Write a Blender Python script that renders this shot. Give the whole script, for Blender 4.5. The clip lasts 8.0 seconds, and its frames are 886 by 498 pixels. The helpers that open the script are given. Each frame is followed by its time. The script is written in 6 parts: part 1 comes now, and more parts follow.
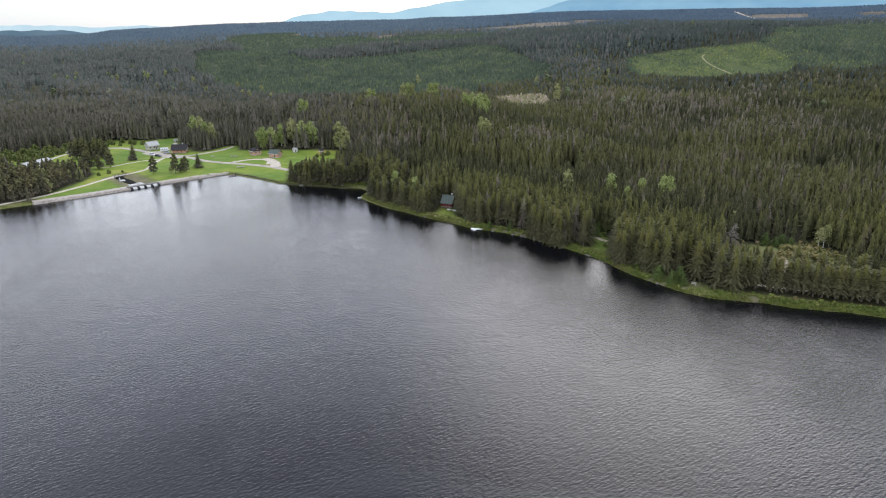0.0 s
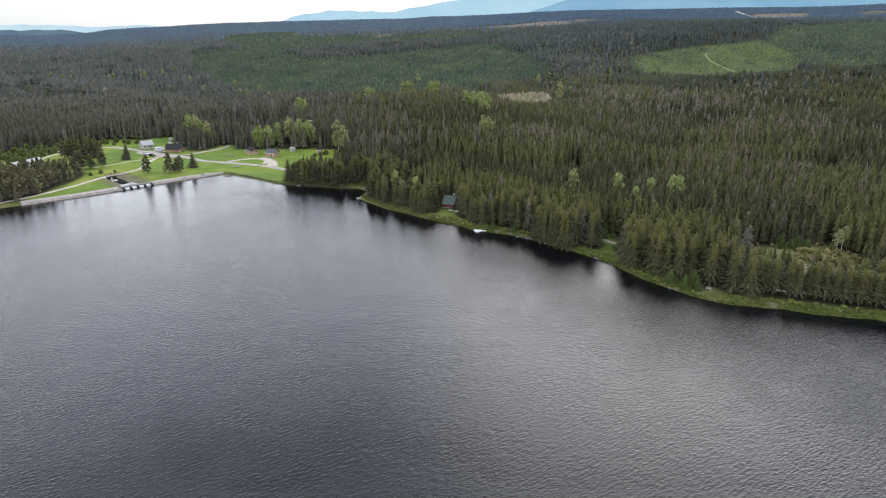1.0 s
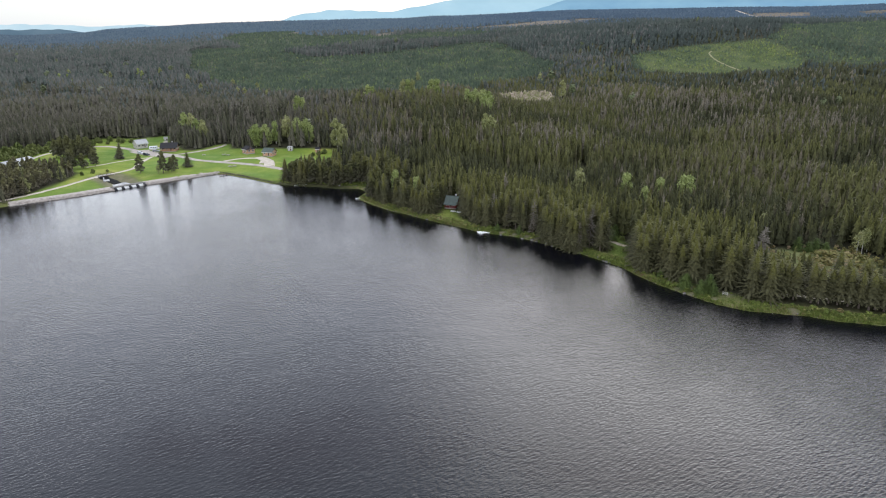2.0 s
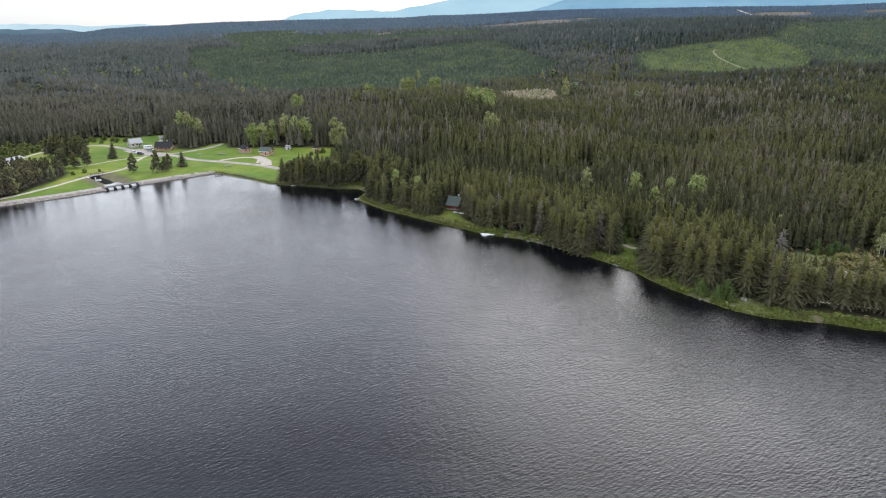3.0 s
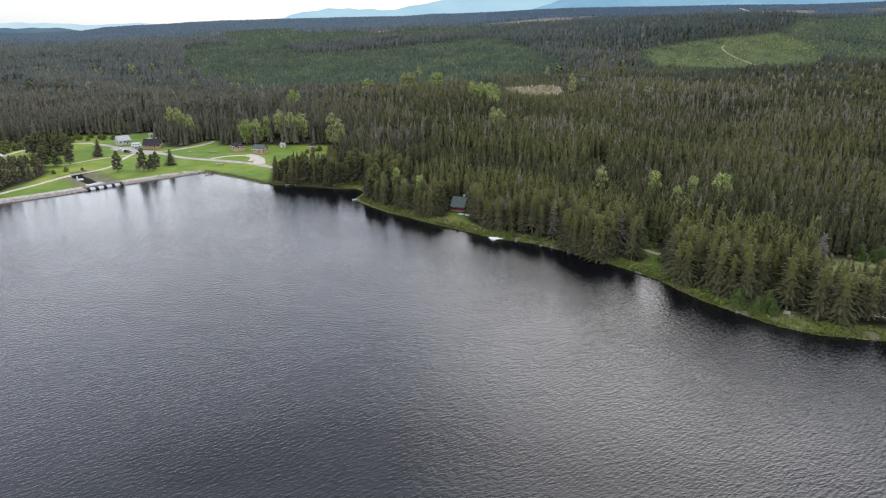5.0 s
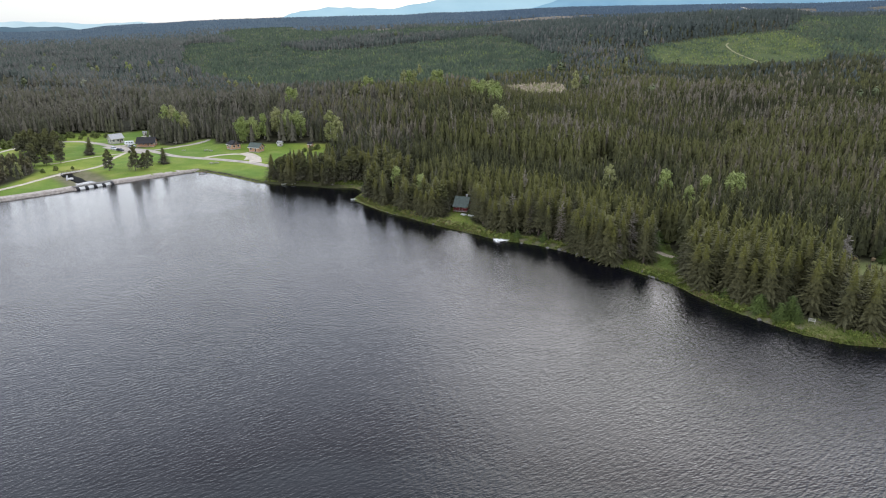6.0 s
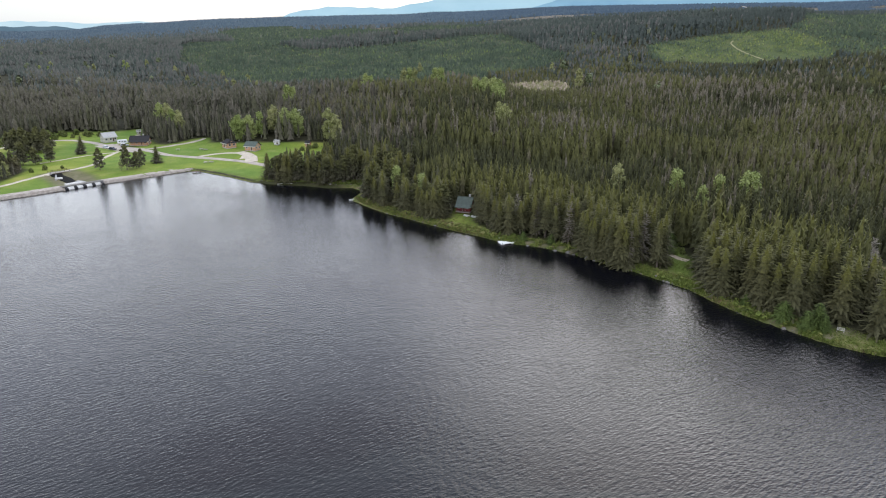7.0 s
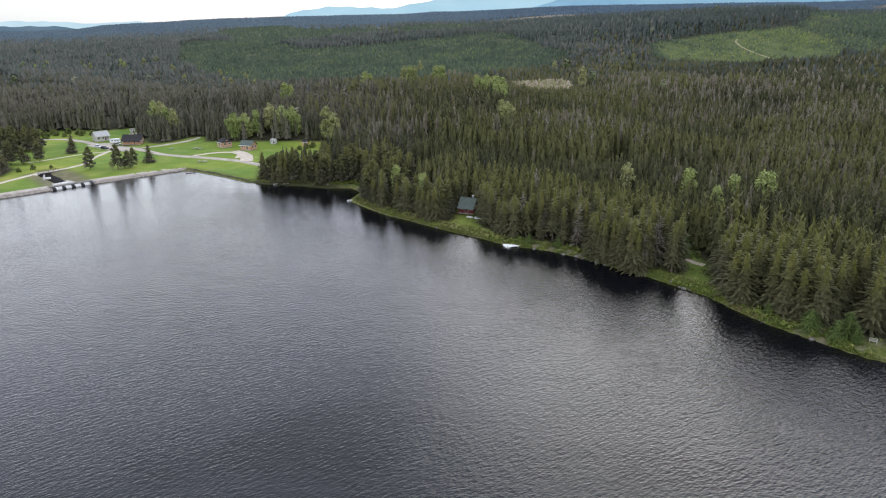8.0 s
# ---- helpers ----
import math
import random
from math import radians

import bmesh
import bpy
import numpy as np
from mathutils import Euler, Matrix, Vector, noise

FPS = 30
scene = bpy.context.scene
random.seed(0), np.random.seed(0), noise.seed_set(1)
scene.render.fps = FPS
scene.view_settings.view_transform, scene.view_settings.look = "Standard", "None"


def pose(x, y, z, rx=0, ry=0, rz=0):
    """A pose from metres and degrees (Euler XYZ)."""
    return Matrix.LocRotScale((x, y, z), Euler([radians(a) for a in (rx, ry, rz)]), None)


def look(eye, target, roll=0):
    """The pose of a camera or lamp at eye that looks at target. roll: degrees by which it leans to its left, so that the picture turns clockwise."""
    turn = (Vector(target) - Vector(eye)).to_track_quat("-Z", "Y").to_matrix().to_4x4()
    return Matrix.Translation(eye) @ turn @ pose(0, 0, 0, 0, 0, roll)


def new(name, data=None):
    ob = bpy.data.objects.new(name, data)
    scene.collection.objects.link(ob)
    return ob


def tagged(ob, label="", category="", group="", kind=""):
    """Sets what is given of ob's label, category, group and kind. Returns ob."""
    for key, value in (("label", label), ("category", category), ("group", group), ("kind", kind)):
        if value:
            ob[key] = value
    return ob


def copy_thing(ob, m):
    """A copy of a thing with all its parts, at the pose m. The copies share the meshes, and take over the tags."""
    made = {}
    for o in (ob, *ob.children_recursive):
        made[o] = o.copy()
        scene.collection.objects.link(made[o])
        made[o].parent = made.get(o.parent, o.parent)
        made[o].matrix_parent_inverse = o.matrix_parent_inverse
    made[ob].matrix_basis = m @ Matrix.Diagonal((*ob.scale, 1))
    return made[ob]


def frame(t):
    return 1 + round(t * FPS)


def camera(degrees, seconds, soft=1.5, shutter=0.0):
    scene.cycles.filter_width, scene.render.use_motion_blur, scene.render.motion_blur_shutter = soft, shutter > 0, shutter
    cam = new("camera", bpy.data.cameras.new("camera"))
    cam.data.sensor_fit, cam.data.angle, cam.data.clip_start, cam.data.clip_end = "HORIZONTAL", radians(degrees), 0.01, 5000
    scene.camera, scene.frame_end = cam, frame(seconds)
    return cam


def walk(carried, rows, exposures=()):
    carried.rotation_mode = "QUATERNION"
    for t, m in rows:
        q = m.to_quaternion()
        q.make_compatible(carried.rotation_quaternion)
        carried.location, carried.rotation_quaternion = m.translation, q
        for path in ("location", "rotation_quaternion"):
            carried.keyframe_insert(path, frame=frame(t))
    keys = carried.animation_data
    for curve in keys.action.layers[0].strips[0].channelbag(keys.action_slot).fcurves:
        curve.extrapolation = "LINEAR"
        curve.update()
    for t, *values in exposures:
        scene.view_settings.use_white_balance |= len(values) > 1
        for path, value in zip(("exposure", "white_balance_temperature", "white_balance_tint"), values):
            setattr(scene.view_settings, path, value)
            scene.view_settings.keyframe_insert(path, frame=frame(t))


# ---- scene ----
cam = camera(68, 8.0, soft=1.1)
PATH = [
    (0.0, pose(0.0, 0.0, 80.0, 71.826, 0.015, 0.0)),
    (1.5, pose(-1.58, 14.86, 76.76, 71.815, 0.015, -0.08)),
    (3.0, pose(-3.0, 29.74, 73.48, 71.81, 0.015, -0.097)),
    (4.5, pose(-4.28, 44.62, 70.15, 71.795, 0.015, -0.095)),
    (6.0, pose(-5.4, 59.5, 66.78, 71.72, 0.015, -0.1)),
    (7.0, pose(-6.07, 69.43, 64.51, 71.71, 0.015, -0.088)),
    (8.0, pose(-6.67, 79.37, 62.22, 71.735, 0.015, -0.076)),
]
walk(cam, PATH, [(0.0, 0.24), (8.0, 0.24)])

# ---- light ----
SUN_ELEVATION, SUN_AZIMUTH = radians(28), radians(20)  # azimuth from +y towards +x
world = bpy.data.worlds.new("overcast_sky")
scene.world = world
world.use_nodes = True
wn, wl = world.node_tree.nodes, world.node_tree.links
wn.clear()
sky = wn.new("ShaderNodeTexSky")
sky.sky_type, sky.sun_disc = "NISHITA", False
sky.sun_elevation, sky.sun_rotation = SUN_ELEVATION, SUN_AZIMUTH
sky.dust_density, sky.air_density = 1.0, 1.0
blue = wn.new("ShaderNodeBackground")
blue.inputs["Strength"].default_value = 0.05
cloud = wn.new("ShaderNodeBackground")
cloud.inputs["Strength"].default_value = 2.0
rise = wn.new("ShaderNodeSeparateXYZ")
wl.new(wn.new("ShaderNodeTexCoord").outputs["Generated"], rise.inputs[0])
veil = wn.new("ShaderNodeValToRGB")
veil_stops = ((0.0, (0.2, 0.235, 0.29)), (0.045, (0.24, 0.26, 0.29)), (0.075, (1.0, 1.0, 1.0)), (0.3, (0.69, 0.72, 0.825)), (0.75, (0.42, 0.455, 0.56)))
while len(veil.color_ramp.elements) < len(veil_stops):
    veil.color_ramp.elements.new(0.5)
for e, (at, c) in zip(veil.color_ramp.elements, veil_stops):
    e.position, e.color = at, (*c, 1)
veil_gain = wn.new("ShaderNodeMix")
veil_gain.data_type, veil_gain.blend_type = "RGBA", "MULTIPLY"
veil_gain.inputs["Factor"].default_value, veil_gain.inputs["B"].default_value = 1.0, (1.1, 1.1, 1.1, 1)
wl.new(rise.outputs["Z"], veil.inputs["Fac"])
wl.new(veil.outputs["Color"], veil_gain.inputs["A"])
wl.new(veil_gain.outputs["Result"], cloud.inputs["Color"])
both = wn.new("ShaderNodeAddShader")
wout = wn.new("ShaderNodeOutputWorld")
wl.new(sky.outputs["Color"], blue.inputs["Color"])
wl.new(blue.outputs[0], both.inputs[0])
wl.new(cloud.outputs[0], both.inputs[1])
wl.new(both.outputs[0], wout.inputs["Surface"])

sun_data = bpy.data.lights.new("sun", "SUN")
sun_data.energy, sun_data.angle, sun_data.color = 0.5, radians(38), (1.0, 0.97, 0.91)
sun = new("sun", sun_data)
to_sun = Vector((math.sin(SUN_AZIMUTH) * math.cos(SUN_ELEVATION), math.cos(SUN_AZIMUTH) * math.cos(SUN_ELEVATION), math.sin(SUN_ELEVATION)))
sun.matrix_world = look(to_sun * 300, (0, 0, 0))


# ---- materials ----
class Nodes:
    """Short ways to wire a material."""

    def __init__(self, name, rough=0.9, metal=0.0, spec=0.3):
        self.mat = bpy.data.materials.new(name)
        self.mat.use_nodes = True
        self.t = self.mat.node_tree
        self.b = self.t.nodes["Principled BSDF"]
        self.b.inputs["Roughness"].default_value = rough
        self.b.inputs["Metallic"].default_value = metal
        self.b.inputs["Specular IOR Level"].default_value = spec

    def node(self, kind, **settings):
        n = self.t.nodes.new(kind)
        for key, value in settings.items():
            setattr(n, key, value)
        return n

    def link(self, a, b):
        self.t.links.new(a, b)

    def coords(self, stretch=(1, 1, 1), kind="Object"):
        m = self.node("ShaderNodeMapping")
        m.inputs["Scale"].default_value = stretch
        self.link(self.node("ShaderNodeTexCoord").outputs[kind], m.inputs["Vector"])
        return m.outputs["Vector"]

    def noise(self, scale, detail=4, rough=0.6, vector=None):
        n = self.node("ShaderNodeTexNoise")
        n.inputs["Scale"].default_value, n.inputs["Detail"].default_value, n.inputs["Roughness"].default_value = scale, detail, rough
        self.link(vector or self.coords(), n.inputs["Vector"])
        return n.outputs["Fac"]

    def ramp(self, fac, stops):
        r = self.node("ShaderNodeValToRGB")
        while len(r.color_ramp.elements) < len(stops):
            r.color_ramp.elements.new(0.5)
        for e, (at, c) in zip(r.color_ramp.elements, stops):
            e.position, e.color = at, (*c, 1)
        self.link(fac, r.inputs["Fac"])
        return r.outputs["Color"]

    def mix(self, fac, a, b, blend="MIX"):
        m = self.node("ShaderNodeMix", data_type="RGBA", blend_type=blend)
        for socket, value in ((m.inputs["Factor"], fac), (m.inputs["A"], a), (m.inputs["B"], b)):
            if hasattr(value, "is_output"):
                self.link(value, socket)
            else:
                socket.default_value = (*value, 1) if isinstance(value, tuple) else value
        return m.outputs["Result"]

    def math(self, op, a, b=0.0):
        m = self.node("ShaderNodeMath", operation=op)
        for socket, value in zip(m.inputs, (a, b)):
            if hasattr(value, "is_output"):
                self.link(value, socket)
            else:
                socket.default_value = value
        return m.outputs[0]

    def attr(self, name):
        a = self.node("ShaderNodeAttribute")
        a.attribute_name = name
        return a.outputs["Fac"]

    def colour(self, socket):
        self.link(socket, self.b.inputs["Base Color"])
        return self

    def bump(self, height, strength=0.5, distance=0.05):
        b = self.node("ShaderNodeBump")
        b.inputs["Strength"].default_value, b.inputs["Distance"].default_value = strength, distance
        self.link(height, b.inputs["Height"])
        self.link(b.outputs["Normal"], self.b.inputs["Normal"])
        return self


def plain(name, colour, rough=0.8, spread=0.25, scale=1.5, metal=0.0, bump=0.3, dist=0.02, spec=0.3):
    """A worn surface: one colour, varied broadly and finely."""
    n = Nodes(name, rough, metal, spec)
    dark, light = tuple(c * (1 - spread) for c in colour), tuple(min(1, c * (1 + spread)) for c in colour)
    broad = n.ramp(n.noise(scale, 3), [(0.3, dark), (0.7, light)])
    fine = n.ramp(n.noise(scale * 9, 5), [(0.25, (0.75, 0.75, 0.75)), (0.7, (1.08, 1.08, 1.08))])
    n.colour(n.mix(1.0, broad, fine, "MULTIPLY"))
    n.bump(n.noise(scale * 9, 5), bump, dist)
    return n.mat


def foliage(name, stops, tips=None, rough=0.75, grain=0.9):
    """Needles and leaves: the colour of each tree by its own tint, mottled, with the year's new growth and cones near the tip."""
    n = Nodes(name, rough, spec=0.2)
    base = n.ramp(n.attr("tint"), stops)
    if tips:
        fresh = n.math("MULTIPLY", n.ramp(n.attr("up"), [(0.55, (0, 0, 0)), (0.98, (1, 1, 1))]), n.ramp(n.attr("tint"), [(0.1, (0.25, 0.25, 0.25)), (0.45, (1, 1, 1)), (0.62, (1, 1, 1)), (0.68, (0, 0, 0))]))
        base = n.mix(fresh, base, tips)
    mott = n.ramp(n.noise(grain, 4, 0.7), [(0.3, (0.6, 0.6, 0.6)), (0.72, (1.35, 1.35, 1.3))])
    n.colour(n.mix(1.0, base, mott, "MULTIPLY"))
    return n.mat


def stand_foliage(name, dark, light, grain=1.2, tips=None, low=None):
    """The same for a tree that is an object of its own; low: the twiggy, half bare lower boughs."""
    n = Nodes(name, 0.75, spec=0.2)
    rnd = n.node("ShaderNodeObjectInfo").outputs["Random"]
    base = n.mix(rnd, dark, light)
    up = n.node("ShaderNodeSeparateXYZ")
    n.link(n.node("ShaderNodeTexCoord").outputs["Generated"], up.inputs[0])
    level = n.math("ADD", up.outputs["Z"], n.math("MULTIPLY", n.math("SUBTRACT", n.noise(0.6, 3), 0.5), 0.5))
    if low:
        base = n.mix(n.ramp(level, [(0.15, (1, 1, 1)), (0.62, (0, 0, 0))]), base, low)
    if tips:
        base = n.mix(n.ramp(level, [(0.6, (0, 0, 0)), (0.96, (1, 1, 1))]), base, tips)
    mott = n.ramp(n.noise(grain, 4, 0.7), [(0.3, (0.6, 0.6, 0.62)), (0.72, (1.35, 1.3, 1.2))])
    n.colour(n.mix(1.0, base, mott, "MULTIPLY"))
    return n.mat


def water_material():
    """Dark lake water; the wind's ripples die down in the lee of the wooded shore."""
    n = Nodes("lake_water", 0.07, spec=0.5)
    n.b.inputs["IOR"].default_value = 1.333
    n.b.inputs["Base Color"].default_value = (0.0035, 0.0036, 0.005, 1)

    def ripples(scale, detail, turn, stretch):
        m = n.node("ShaderNodeMapping", vector_type="TEXTURE")
        m.inputs["Rotation"].default_value = (0, 0, radians(turn))
        m.inputs["Scale"].default_value = stretch
        n.link(n.node("ShaderNodeTexCoord").outputs["Object"], m.inputs["Vector"])
        return n.noise(scale, detail, 0.55, m.outputs["Vector"])

    a = ripples(1.3, 2.5, 36, (2.0, 0.8, 1))
    c = ripples(2.4, 2, 14, (1.7, 0.8, 1))
    b = ripples(0.1, 2, 10, (1.4, 0.85, 1))
    gust = n.ramp(n.noise(0.02, 4, 0.6, n.coords((1.0, 0.6, 1))), [(0.35, (0.55, 0.55, 0.55)), (0.65, (1, 1, 1))])
    wind = n.math("MULTIPLY", gust, n.attr("open"))
    h = n.math("MULTIPLY", n.math("ADD", n.math("ADD", a, n.math("MULTIPLY", c, 0.45)), n.math("MULTIPLY", b, 0.5)), wind)
    n.bump(h, 1.0, 0.4)
    return n.mat


def ground_material():
    """Forest floor, mown lawn, rough bank and young plantation, told apart by attributes of the ground."""
    n = Nodes("ground_cover", 0.95, spec=0.1)
    floor = n.ramp(n.noise(0.25, 5, 0.65), [(0.3, (0.022, 0.024, 0.012)), (0.7, (0.055, 0.05, 0.028))])
    lawn = n.ramp(n.noise(0.09, 5, 0.6), [(0.3, (0.124, 0.186, 0.028)), (0.52, (0.174, 0.231, 0.04)), (0.75, (0.265, 0.268, 0.077))])
    lawn = n.mix(1.0, lawn, n.ramp(n.noise(0.022, 3, 0.55), [(0.35, (0.72, 0.86, 0.9)), (0.65, (1.18, 1.1, 1.05))]), "MULTIPLY")
    bank = n.ramp(n.noise(0.35, 5, 0.7), [(0.28, (0.055, 0.07, 0.017)), (0.48, (0.11, 0.125, 0.034)), (0.66, (0.19, 0.16, 0.08))])
    young = n.ramp(n.noise(0.05, 5, 0.65), [(0.3, (0.03, 0.037, 0.02)), (0.6, (0.06, 0.07, 0.034)), (0.8, (0.1, 0.102, 0.05))])
    bare = n.ramp(n.noise(0.2, 5, 0.7), [(0.3, (0.12, 0.1, 0.07)), (0.7, (0.27, 0.215, 0.165))])
    c = n.mix(n.attr("young"), floor, young)
    c = n.mix(n.attr("bare"), c, bare)
    c = n.mix(n.attr("bank"), c, bank)
    c = n.mix(n.attr("lawn"), c, lawn)
    fine = n.ramp(n.noise(2.5, 4, 0.7), [(0.3, (0.75, 0.75, 0.75)), (0.7, (1.15, 1.15, 1.1))])
    n.colour(n.mix(1.0, c, fine, "MULTIPLY"))
    n.bump(n.noise(1.2, 5, 0.7), 0.6, 0.15)
    return n.mat


NEEDLES = [(0.0, (0.041, 0.043, 0.02)), (0.3, (0.061, 0.062, 0.024)), (0.55, (0.078, 0.078, 0.026)), (0.65, (0.112, 0.096, 0.063)),
           (0.85, (0.168, 0.148, 0.112)), (0.97, (0.2, 0.18, 0.142))]
M_WATER = water_material()
M_GROUND = ground_material()
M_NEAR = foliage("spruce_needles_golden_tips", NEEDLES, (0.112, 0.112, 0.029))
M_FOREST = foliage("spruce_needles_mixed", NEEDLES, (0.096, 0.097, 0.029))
M_DULL = foliage("spruce_needles_dull", [(0.0, (0.05, 0.051, 0.031)), (0.3, (0.068, 0.067, 0.039)), (0.55, (0.082, 0.08, 0.046)), (0.65, (0.098, 0.089, 0.066)), (0.85, (0.13, 0.116, 0.09)), (0.97, (0.17, 0.154, 0.122))])
# Blue-green air haze is put into the needle colours of the far trees.
M_FAR = foliage("far_hazed_spruce_needles", [(0.0, (0.052, 0.064, 0.055)), (0.4, (0.068, 0.081, 0.067)), (0.58, (0.082, 0.094, 0.076)), (0.64, (0.1, 0.101, 0.088)), (0.78, (0.105, 0.102, 0.094)), (1.0, (0.14, 0.135, 0.124))])
M_YOUNG = foliage("young_spruce_needles", [(0.0, (0.042, 0.06, 0.039)), (0.45, (0.074, 0.099, 0.057)), (0.75, (0.118, 0.15, 0.05)), (1.0, (0.175, 0.195, 0.057))])
M_BRUSH = foliage("dead_brush_twigs", [(0.0, (0.14, 0.165, 0.045)), (0.5, (0.19, 0.175, 0.085)), (0.8, (0.28, 0.23, 0.165)), (1.0, (0.37, 0.3, 0.23))])
M_SCRUB = foliage("tan_and_lime_scrub", [(0.0, (0.11, 0.12, 0.03)), (0.4, (0.185, 0.16, 0.05)), (0.7, (0.25, 0.185, 0.09)), (1.0, (0.3, 0.22, 0.13))])
# The most distant trees carry a stronger blue haze in their base colour.
M_DISTANT = foliage("distant_hazed_spruce_needles", [(0.0, (0.062, 0.094, 0.13)), (0.4, (0.076, 0.112, 0.146)), (0.66, (0.095, 0.13, 0.155))])
M_LEAF_MIX = foliage("birch_leaves_mixed", [(0.0, (0.085, 0.105, 0.045)), (0.6, (0.125, 0.145, 0.07)), (1.0, (0.18, 0.18, 0.125))])
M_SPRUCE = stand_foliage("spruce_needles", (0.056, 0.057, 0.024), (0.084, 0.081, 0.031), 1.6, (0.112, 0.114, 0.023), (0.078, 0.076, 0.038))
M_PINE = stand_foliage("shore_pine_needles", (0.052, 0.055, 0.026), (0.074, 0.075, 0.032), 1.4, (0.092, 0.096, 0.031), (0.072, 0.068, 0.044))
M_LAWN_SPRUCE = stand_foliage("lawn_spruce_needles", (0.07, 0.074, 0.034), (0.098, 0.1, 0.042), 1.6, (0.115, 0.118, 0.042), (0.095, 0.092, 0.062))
M_WEST_PINE = stand_foliage("west_pine_needles", (0.09, 0.086, 0.046), (0.13, 0.118, 0.064), 1.2, (0.135, 0.13, 0.056), (0.11, 0.1, 0.07))
M_DEAD = stand_foliage("dead_twigs", (0.115, 0.102, 0.078), (0.165, 0.147, 0.116))
M_FIR = stand_foliage("young_fir_needles", (0.062, 0.09, 0.022), (0.082, 0.115, 0.03))
M_LEAF = stand_foliage("spring_leaves", (0.2, 0.25, 0.078), (0.265, 0.305, 0.112), 0.5)
M_LEAF_PALE = stand_foliage("pale_spring_leaves", (0.21, 0.228, 0.09), (0.27, 0.278, 0.125), 0.5)
M_BUSH = stand_foliage("bush_leaves", (0.085, 0.11, 0.028), (0.13, 0.15, 0.045), 1.5)
M_BARK = plain("spruce_bark", (0.13, 0.105, 0.085), 0.95, 0.3, 2.0)
M_BIRCH = plain("birch_bark", (0.5, 0.48, 0.43), 0.8, 0.3, 2.0)
M_GRAVEL = plain("pale_gravel", (0.52, 0.455, 0.36), 0.95, 0.2, 0.4, bump=0.5, dist=0.04, spec=0.06)
M_ROAD = plain("grey_road", (0.41, 0.36, 0.3), 0.95, 0.18, 0.3, bump=0.4, dist=0.03, spec=0.06)
M_RIPRAP = plain("riprap_stone", (0.42, 0.37, 0.315), 0.95, 0.3, 0.8, bump=0.8, dist=0.15, spec=0.06)
M_CONCRETE = plain("weathered_concrete", (0.36, 0.35, 0.33), 0.9, 0.2, 0.7)
M_STONE = plain("shore_stone", (0.16, 0.15, 0.13), 0.9, 0.35, 0.9, bump=0.6, dist=0.06)
M_WET = plain("dark_wet_stone", (0.06, 0.055, 0.045), 0.8, 0.35, 0.9, bump=0.6, dist=0.06)
M_WHITE = plain("white_paint", (0.62, 0.61, 0.56), 0.6, 0.08, 1.2, bump=0.1)
M_CREAM = plain("cream_clapboard", (0.48, 0.46, 0.38), 0.7, 0.1, 1.2, bump=0.15)
M_LOG = plain("orange_stained_log", (0.48, 0.27, 0.16), 0.6, 0.2, 2.0)
M_RED = plain("red_painted_board", (0.17, 0.03, 0.03), 0.6, 0.2, 2.0)
M_SHINGLE = plain("charcoal_shingle", (0.042, 0.04, 0.04), 0.9, 0.3, 2.5, spec=0.06)
M_ROOF_GREEN = plain("grey_green_sheet_roof", (0.1, 0.12, 0.102), 0.75, 0.15, 1.0, bump=0.1, spec=0.08)
M_ROOF_PALE = plain("pale_sheet_roof", (0.4, 0.395, 0.37), 0.45, 0.1, 0.8, bump=0.1)
# Near-black base colour holds the shade that lies in the stream.
M_STREAM = plain("shaded_stream_bed", (0.016, 0.016, 0.014), 0.9, 0.3, 1.2, spec=0.06)
M_DARK = plain("dark_wet_concrete", (0.035, 0.034, 0.033), 0.6, 0.25, 1.5)
M_BOAT = plain("white_boat_paint", (0.8, 0.8, 0.77), 0.5, 0.05, 1.2, bump=0.05)
M_DOCK = plain("white_dock_boards", (0.9, 0.89, 0.83), 0.5, 0.06, 1.2, bump=0.05)
M_SAND = plain("trodden_sand", (0.4, 0.335, 0.24), 0.95, 0.3, 0.9, bump=0.5, dist=0.05, spec=0.06)
M_TRACK = plain("grassy_track", (0.24, 0.225, 0.12), 0.95, 0.3, 0.9, bump=0.5, dist=0.05, spec=0.06)
M_BROWN = plain("dark_brown_board", (0.1, 0.06, 0.04), 0.7, 0.2, 2.0)
M_WOOD = plain("grey_weathered_wood", (0.36, 0.33, 0.28), 0.9, 0.25, 3.0)
M_GLASS = plain("window_glass", (0.02, 0.025, 0.03), 0.08, 0.1, 1.0, bump=0.0)
M_BLACK = plain("black_rubber", (0.02, 0.02, 0.02), 0.8, 0.2, 3.0)
M_CAR_WHITE = plain("white_car_paint", (0.74, 0.75, 0.76), 0.25, 0.03, 1.0, bump=0.0)
M_CAR_DARK = plain("dark_car_paint", (0.03, 0.035, 0.05), 0.25, 0.05, 1.0, bump=0.0)
M_CAR_GREY = plain("silver_car_paint", (0.42, 0.43, 0.45), 0.3, 0.05, 1.0, 0.6, bump=0.0)
M_STEEL = plain("galvanised_steel", (0.45, 0.46, 0.47), 0.4, 0.1, 2.0, 0.9, bump=0.1)


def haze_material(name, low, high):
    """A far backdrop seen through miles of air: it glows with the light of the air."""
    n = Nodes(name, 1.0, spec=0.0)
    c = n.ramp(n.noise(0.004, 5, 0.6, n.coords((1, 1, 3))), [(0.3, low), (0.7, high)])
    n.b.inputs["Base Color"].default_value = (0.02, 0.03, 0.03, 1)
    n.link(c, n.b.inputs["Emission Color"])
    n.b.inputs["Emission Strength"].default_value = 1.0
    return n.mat


